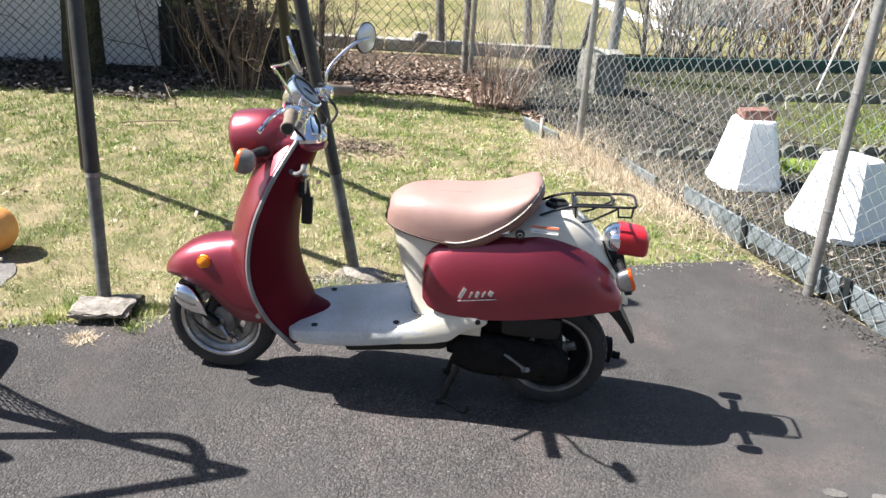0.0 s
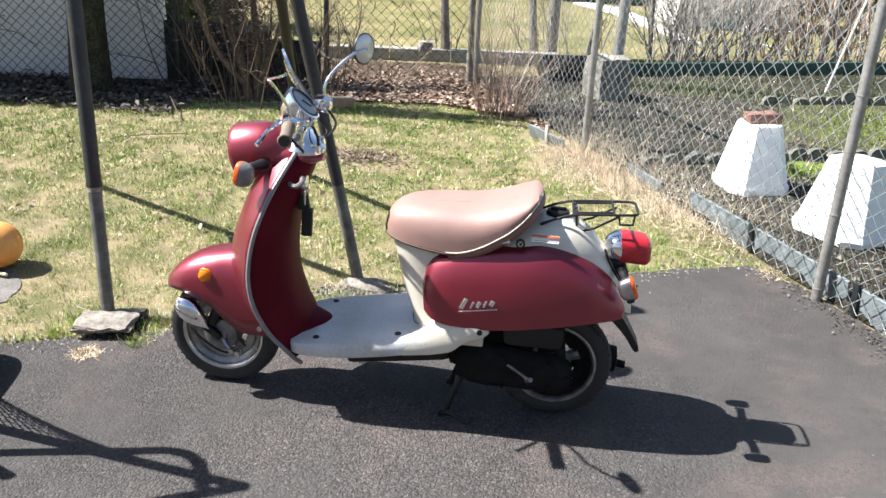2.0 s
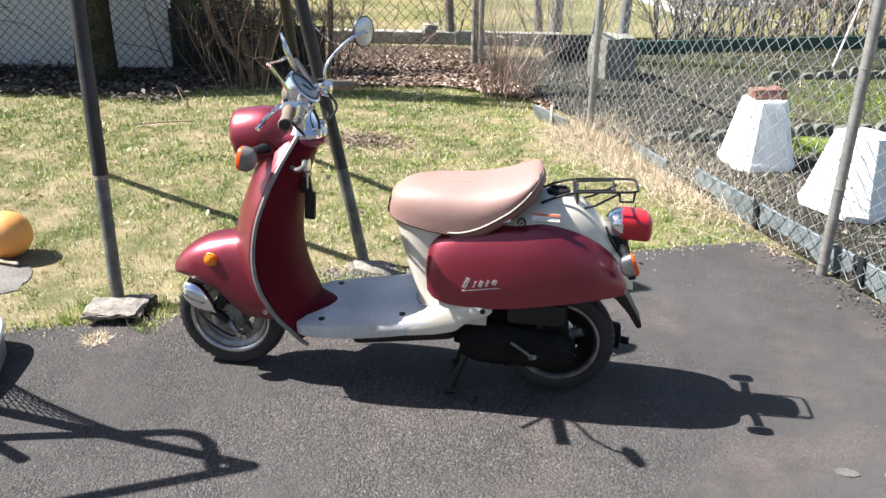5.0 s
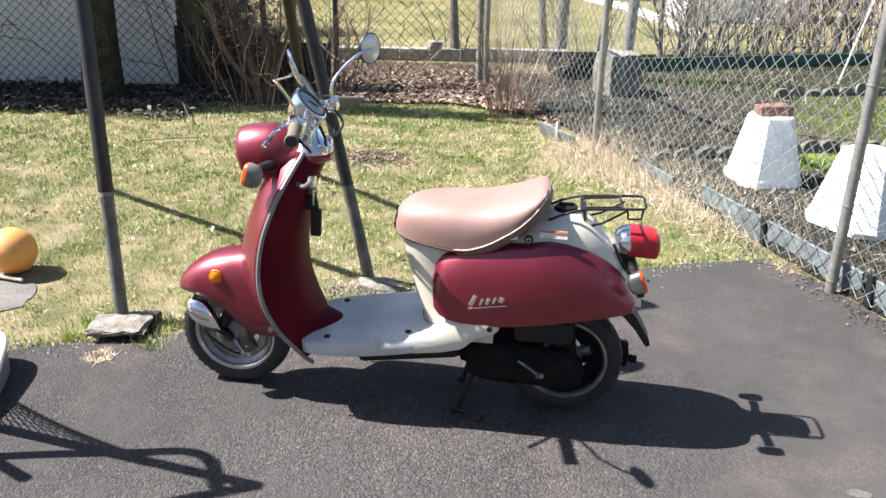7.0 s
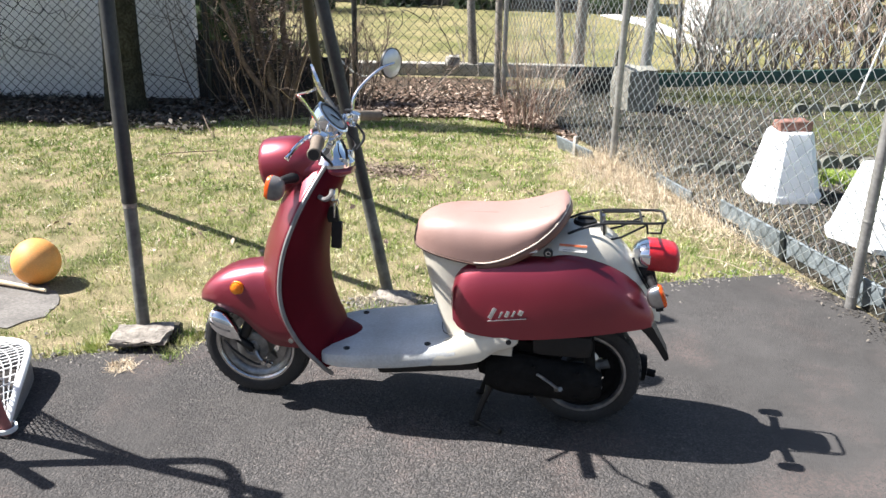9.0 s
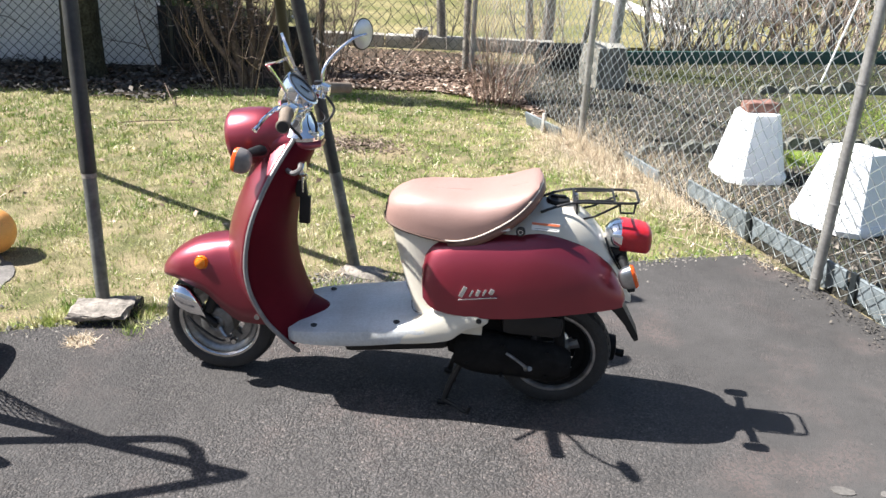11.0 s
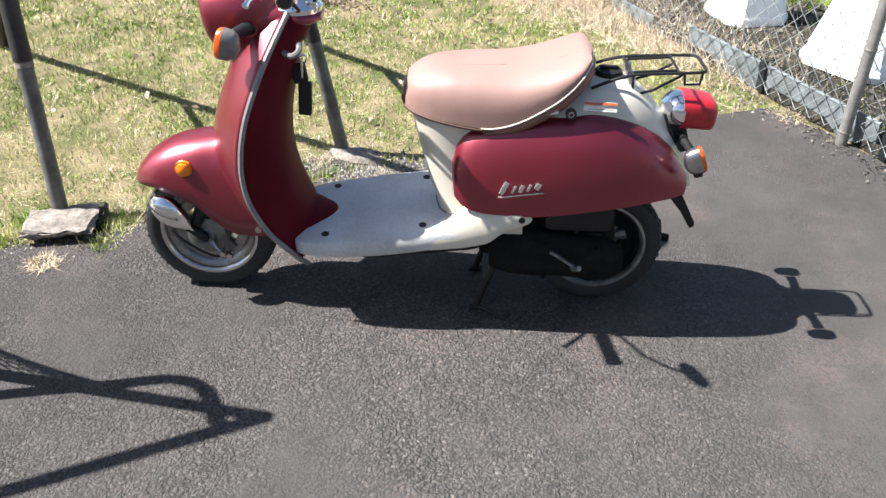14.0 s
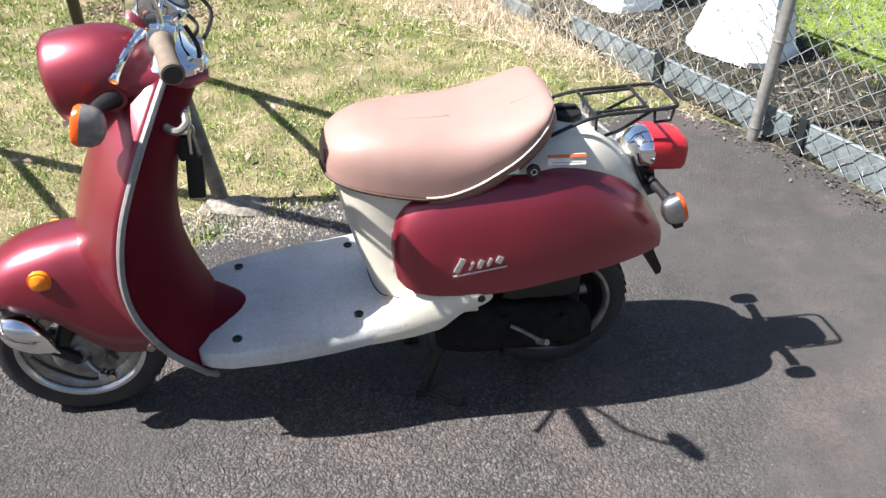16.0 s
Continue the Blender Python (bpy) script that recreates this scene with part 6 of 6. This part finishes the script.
for s in (-1, 1):
    bm = bmesh.new()
    rings = []
    for x, top, bot, reach in soft(PANEL, 72):
        reach += 0.008
        depth = min(0.098, max(0.012, (top - bot) * 0.7))
        inner = reach - depth
        ring = [(x, s * (inner + depth * a_), top + (bot - top) * b_) for a_, b_ in SECTION]
        ring += [(x, s * (inner - 0.03), bot), (x, s * (inner - 0.03), top - 0.004)]
        rings.append(ring)
    add_loft(bm, rings)
    bmesh.ops.recalc_face_normals(bm, faces=bm.faces)
    panel = part("side_panel", bm, M_RED, scooter)
    # silver emblem of plain strokes
    bm = bmesh.new()
    for dx, dz, w, h, tilt in ((0.014, 0.020, 0.013, 0.038, 24), (0.040, 0.013, 0.007, 0.023, 24), (0.060, 0.013, 0.011, 0.022, 24), (0.080, 0.013, 0.007, 0.022, 24), (0.102, 0.014, 0.014, 0.018, 24), (0.060, -0.006, 0.122, 0.0035, 0)):
        cx, cz = 0.262 + dx, 0.452 + dz + dx * 0.16
        add_box(bm, (cx, s * 0.2045, cz), (w, 0.005, h), 0.001, rotation(0, tilt - (9 if w > 0.05 else 0), 0))
    part("emblem", bm, M_LOGO, panel, "silver emblem strip")
part("catch_badge", revolve([(-0.004, 0.0), (-0.004, 0.009), (-0.003, 0.0145), (0.006, 0.0145), (0.006, 0.0)], (0.436, -0.152, 0.668), "y", 24), M_BADGE, scooter)
part("badge_ring", revolve([(-0.0055, 0.0055), (-0.0055, 0.0075), (0.0, 0.0075), (0.0, 0.0055)], (0.436, -0.152, 0.668), "y", 20, closed=True), M_LOGO, scooter)
tag = part("warning_label", box((0.510, -0.141, 0.686), (0.084, 0.003, 0.024), 0, rotation(-24, 0, -2.5)), M_LABEL, scooter, "white label with orange band")
part("label_band", box((0.510, -0.1415, 0.6940), (0.084, 0.003, 0.007), 0, rotation(-24, 0, -2.5)), M_LABELRED, tag)
for dz in (0.0, -0.006):
    part("label_line", box((0.512, -0.1445, 0.680 + dz), (0.066, 0.002, 0.0018), 0, rotation(-24, 0, -2.5)), M_TRIM, tag)
small_tag = part("small_label", box((0.378, -0.1545, 0.672), (0.05, 0.003, 0.014), 0, rotation(-14, -8, 1.0)), M_LABEL, scooter)
part("label_band", box((0.378, -0.156, 0.677), (0.05, 0.003, 0.004), 0, rotation(-14, -8, 1.0)), M_LABELRED, small_tag)

# seat
SEAT = [  # x, top, rim, half width
    (-0.002, 0.676, 0.650, 0.020), (0.006, 0.697, 0.645, 0.058), (0.025, 0.716, 0.640, 0.088), (0.06, 0.735, 0.634, 0.114), (0.11, 0.746, 0.628, 0.134), (0.17, 0.751, 0.622, 0.148), (0.24, 0.753, 0.621, 0.157), (0.30, 0.757, 0.640, 0.161),
    (0.36, 0.768, 0.674, 0.161), (0.41, 0.782, 0.710, 0.157), (0.445, 0.794, 0.744, 0.146), (0.470, 0.801, 0.774, 0.126), (0.484, 0.801, 0.790, 0.090), (0.491, 0.797, 0.793, 0.035)]
bm = bmesh.new()
rings, low = [], []
for x, top, rim_z, w in soft(SEAT, 48):
    ring = []
    for k in range(29):
        a = math.pi * k / 28
        c, s_ = -math.cos(a), math.sin(a)
        ring.append((x, w * math.copysign(abs(c) ** 0.62, c), rim_z + (top - rim_z) * s_ ** 0.62))
    ring.append((x, 0, rim_z - 0.004))
    rings.append(ring)
    low.append((x, w, rim_z))
add_loft(bm, rings)
bmesh.ops.recalc_face_normals(bm, faces=bm.faces)
seat = part("seat", bm, M_SEAT, scooter, "sun-faded tan vinyl seat")
for y0, x0, x1 in ((-0.045, 0.03, 0.27), (-0.05, 0.40, 0.478)):
    pts = []
    for x in np.linspace(x0, x1, 14):
        top, rim_z, w = interp(SEAT, x)
        pts.append((x, y0, rim_z + (top - rim_z) * max(0.0, 1 - (abs(y0) / w) ** (1 / 0.62 * 2)) ** 0.31 - 0.0002))
    part("seam", tube(pts, 0.0007, 6), M_SEAM, seat)
edge = [p for p in low if p[0] > 0.2]
part("seat_piping", tube([(x, -w - 0.001, z) for x, w, z in edge] + [(x, w + 0.001, z) for x, w, z in reversed(edge)], 0.0024, 8), M_PIPING, seat, "cream seat piping")
bm = bmesh.new()
lap = [(x, -w, z) for x, w, z in edge] + [(x, w, z) for x, w, z in reversed(edge)]
add_loft(bm, [[(x, y, z) for x, y, z in lap], [(x + 0.007, y * 0.985, z - 0.013) for x, y, z in lap], [(x + 0.011, y * 0.955, z - 0.026) for x, y, z in lap]], closed=False)
bmesh.ops.recalc_face_normals(bm, faces=bm.faces)
band = part("seat_band", bm, M_SEATSIDE, seat, "brown lower seat band")
mod = band.modifiers.new("thick", "SOLIDIFY")
mod.thickness = 0.004
part("seat_base", tube([(x, -w * 0.97, z - 0.005) for x, w, z in low if x < 0.24] , 0.006, 6), M_SEATDARK, seat)
part("torn_patch", revolve([(-0.006, 0.0), (-0.006, 0.016), (0.004, 0.020), (0.006, 0.0)], (0.010, -0.045, 0.672), "x", 9), M_SEATDARK, seat)

# rear carrier
rack = part("carrier_rail", tube(smooth_path([(0.492, -0.074, 0.708), (0.54, -0.074, 0.730), (0.60, -0.068, 0.746), (0.70, -0.066, 0.753), (0.766, -0.064, 0.757), (0.786, -0.050, 0.758), (0.788, 0.0, 0.758),
                                              (0.786, 0.050, 0.758), (0.766, 0.064, 0.757), (0.70, 0.066, 0.753), (0.60, 0.068, 0.746), (0.54, 0.074, 0.730), (0.492, 0.074, 0.708)], 5), 0.0044, 8), M_BLACKMETAL, scooter, "black steel rear carrier")
for pts in ([(0.592, -0.068, 0.746), (0.592, 0.068, 0.746)], [(0.60, -0.048, 0.746), (0.715, -0.048, 0.755)], [(0.60, 0.048, 0.746), (0.715, 0.048, 0.755)], [(0.715, -0.065, 0.755), (0.715, 0.065, 0.755)],
            [(0.60, -0.05, 0.744), (0.605, -0.05, 0.690), (0.64, -0.045, 0.672)], [(0.605, 0.05, 0.690), (0.60, 0.05, 0.744)], [(0.612, -0.05, 0.684), (0.66, -0.05, 0.700), (0.73, -0.045, 0.742)],
            [(0.612, 0.05, 0.684), (0.66, 0.05, 0.700), (0.73, 0.045, 0.742)], [(0.73, -0.06, 0.752), (0.735, -0.06, 0.722), (0.775, -0.055, 0.722), (0.778, -0.055, 0.752)]):
    part("carrier_bar", tube(pts, 0.0038, 8), M_BLACKMETAL, rack)
part("carrier_bracket", tube([(0.598, -0.03, 0.742), (0.604, -0.035, 0.70)], 0.010, 8), M_ALU, rack)
part("carrier_bracket", tube([(0.598, 0.03, 0.742), (0.604, 0.035, 0.70)], 0.010, 8), M_ALU, rack)
cap = part("filler_cap", revolve([(0.0, 0.0), (0.0, 0.036), (0.012, 0.038), (0.02, 0.034), (0.022, 0.0)], (0.545, 0.0, 0.714), "z", 28), M_BLACK, scooter)
part("cap_ridge", box((0.545, 0, 0.740), (0.05, 0.012, 0.01), 0.003), M_BLACK, cap)

# tail light, bracket, rear signals, flap
bm = bmesh.new()
rings = []
for x, zc, ry, rz in soft([(0.702, 0.628, 0.030, 0.022), (0.717, 0.630, 0.050, 0.036), (0.736, 0.632, 0.060, 0.043), (0.752, 0.632, 0.064, 0.046)], 12):
    rings.append([(x, ry * math.copysign(abs(math.cos(a)) ** 0.8, math.cos(a)), zc + rz * math.copysign(abs(math.sin(a)) ** 0.8, math.sin(a))) for a in (2 * math.pi * k / 28 for k in range(28))])
add_loft(bm, rings)
bmesh.ops.recalc_face_normals(bm, faces=bm.faces)
tail = part("tail_light", bm, M_CHROME, scooter, "chrome tail light housing")
bm = bmesh.new()
rings = []
for x, zc, ry, rz in soft([(0.748, 0.632, 0.0625, 0.0455), (0.785, 0.630, 0.061, 0.0455), (0.82, 0.626, 0.057, 0.044), (0.837, 0.623, 0.051, 0.040), (0.845, 0.621, 0.038, 0.030)], 14):
    rings.append([(x, ry * math.copysign(abs(math.cos(a)) ** 0.6, math.cos(a)), zc + rz * math.copysign(abs(math.sin(a)) ** 0.6, math.sin(a))) for a in (2 * math.pi * k / 28 for k in range(28))])
add_loft(bm, rings)
bmesh.ops.recalc_face_normals(bm, faces=bm.faces)
part("tail_lens", bm, M_REDLENS, tail, "red tail light lens")
part("tail_bracket", box((0.755, 0, 0.560), (0.05, 0.075, 0.10), 0.012, rotation(0, -18, 0)), M_BLACK, scooter)
part("wire", tube(smooth_path([(0.70, -0.055, 0.635), (0.715, -0.062, 0.60), (0.735, -0.06, 0.565), (0.755, -0.05, 0.53)], 5), 0.004, 6), M_BLACK, scooter)
for s in (-1, 1):
    sig = part("rear_turn_signal", tube([(0.755, s * 0.03, 0.565), (0.765, s * 0.10, 0.565), (0.768, s * 0.135, 0.562)], [0.015, 0.011, 0.013], 12), M_BLACK, scooter)
    part("signal_body", bullet((0.765, s * 0.163, 0.550), 0.042, 0.024, 0.038, -22, BODY), M_ALU, sig)
    part("signal_foot", box((0.784, s * 0.163, 0.519), (0.024, 0.034, 0.014), 0.006, rotation(0, -14, 0)), M_BLACK, sig)
    part("signal_lens", bullet((0.790, s * 0.163, 0.5600), 0.014, 0.024, 0.038, -22, LENS), M_REDAMBER, sig)
bm = bmesh.new()
rings = []
for x, z, w, th in ((0.73, 0.435, 0.06, 0.02), (0.775, 0.385, 0.056, 0.014), (0.808, 0.338, 0.046, 0.010), (0.838, 0.288, 0.036, 0.009), (0.846, 0.270, 0.028, 0.006)):
    rings.append([(x - th, -w, z - th * 0.6), (x + th, -w, z + th * 0.6), (x + th, w, z + th * 0.6), (x - th, w, z - th * 0.6)])
add_loft(bm, rings)
bmesh.ops.recalc_face_normals(bm, faces=bm.faces)
part("mud_flap", bm, M_BLACK, scooter)

# engine, drive case, muffler, stand, belly
bm = bmesh.new()
rings = []
for x, zc, rz in soft([(0.255, 0.215, 0.050), (0.29, 0.215, 0.070), (0.35, 0.212, 0.078), (0.45, 0.207, 0.072), (0.53, 0.20, 0.070), (0.60, 0.197, 0.066), (0.635, 0.197, 0.040)], 18):
    rings.append([(x, -0.100 + 0.042 * math.cos(a), zc + rz * math.sin(a)) for a in (2 * math.pi * k / 20 for k in range(20))])
add_loft(bm, rings)
bmesh.ops.recalc_face_normals(bm, faces=bm.faces)
case = part("drive_case", bm, M_ENGINE, scooter)
for k in range(7):
    a = 2 * math.pi * k / 7
    part("case_bolt", revolve([(-0.006, 0.0), (-0.006, 0.006), (0.006, 0.006), (0.006, 0.0)], (0.45 + 0.17 * math.cos(a), -0.138, 0.207 + 0.055 * math.sin(a)), "y", 8), M_ENGINE, case)
kick = part("kick_starter", tube(smooth_path([(0.425, -0.145, 0.240), (0.448, -0.158, 0.234), (0.475, -0.170, 0.222), (0.495, -0.178, 0.212)], 4), 0.005, 8), M_HUB, scooter)
part("pedal", tube([(0.490, -0.166, 0.202), (0.503, -0.196, 0.222)], 0.008, 10), M_HUB, kick)
part("engine_block", box((0.36, 0.0, 0.25), (0.28, 0.16, 0.15), 0.03), M_ENGINE, scooter)
part("air_box", box((0.50, -0.075, 0.335), (0.20, 0.10, 0.085), 0.03), M_BLACK, scooter)
part("rear_hugger", box((0.55, 0.0, 0.425), (0.36, 0.18, 0.03), 0.012), M_BLACK, scooter)
part("shock_absorber", tube([(0.60, -0.085, 0.215), (0.57, -0.095, 0.44)], [0.018, 0.022], 12), M_ENGINE, scooter)
muffler = part("muffler", tube([(0.36, 0.13, 0.17), (0.42, 0.135, 0.165), (0.50, 0.14, 0.16), (0.75, 0.145, 0.145), (0.80, 0.145, 0.142), (0.806, 0.145, 0.142)], [0.02, 0.045, 0.052, 0.052, 0.046, 0.02], 18), M_ENGINE, scooter)
part("tail_pipe", tube([(0.80, 0.145, 0.128), (0.835, 0.145, 0.122)], 0.014, 10), M_ENGINE, muffler)
part("belly_pan", box((0.05, 0, 0.20), (0.36, 0.17, 0.06), 0.025, rotation(0, -8, 0)), M_BLACK, scooter)
part("frame_tube", tube([(-0.30, 0, 0.21), (-0.1, 0, 0.17), (0.2, 0, 0.19), (0.3, 0, 0.26)], 0.03, 10), M_BLACKMETAL, scooter)
stand = part("centre_stand", tube(smooth_path([(0.275, -0.09, 0.155), (0.245, -0.098, 0.08), (0.225, -0.105, 0.012)], 4), 0.011, 10), M_BLACKMETAL, scooter)
part("stand_leg", tube(smooth_path([(0.275, 0.09, 0.155), (0.245, 0.098, 0.08), (0.225, 0.105, 0.012)], 4), 0.011, 10), M_BLACKMETAL, stand)
part("stand_foot", tube([(0.205, -0.105, 0.008), (0.245, -0.105, 0.008)], 0.010, 8), M_BLACKMETAL, stand)
part("stand_foot", tube([(0.205, 0.105, 0.008), (0.245, 0.105, 0.008)], 0.010, 8), M_BLACKMETAL, stand)
part("stand_brace", tube([(0.255, -0.095, 0.09), (0.255, 0.095, 0.09)], 0.010, 8), M_BLACKMETAL, stand)
part("stand_lever", tube(smooth_path([(0.225, -0.105, 0.016), (0.26, -0.135, 0.022), (0.305, -0.16, 0.012), (0.32, -0.165, 0.035)], 4), 0.007, 8), M_BLACKMETAL, stand)
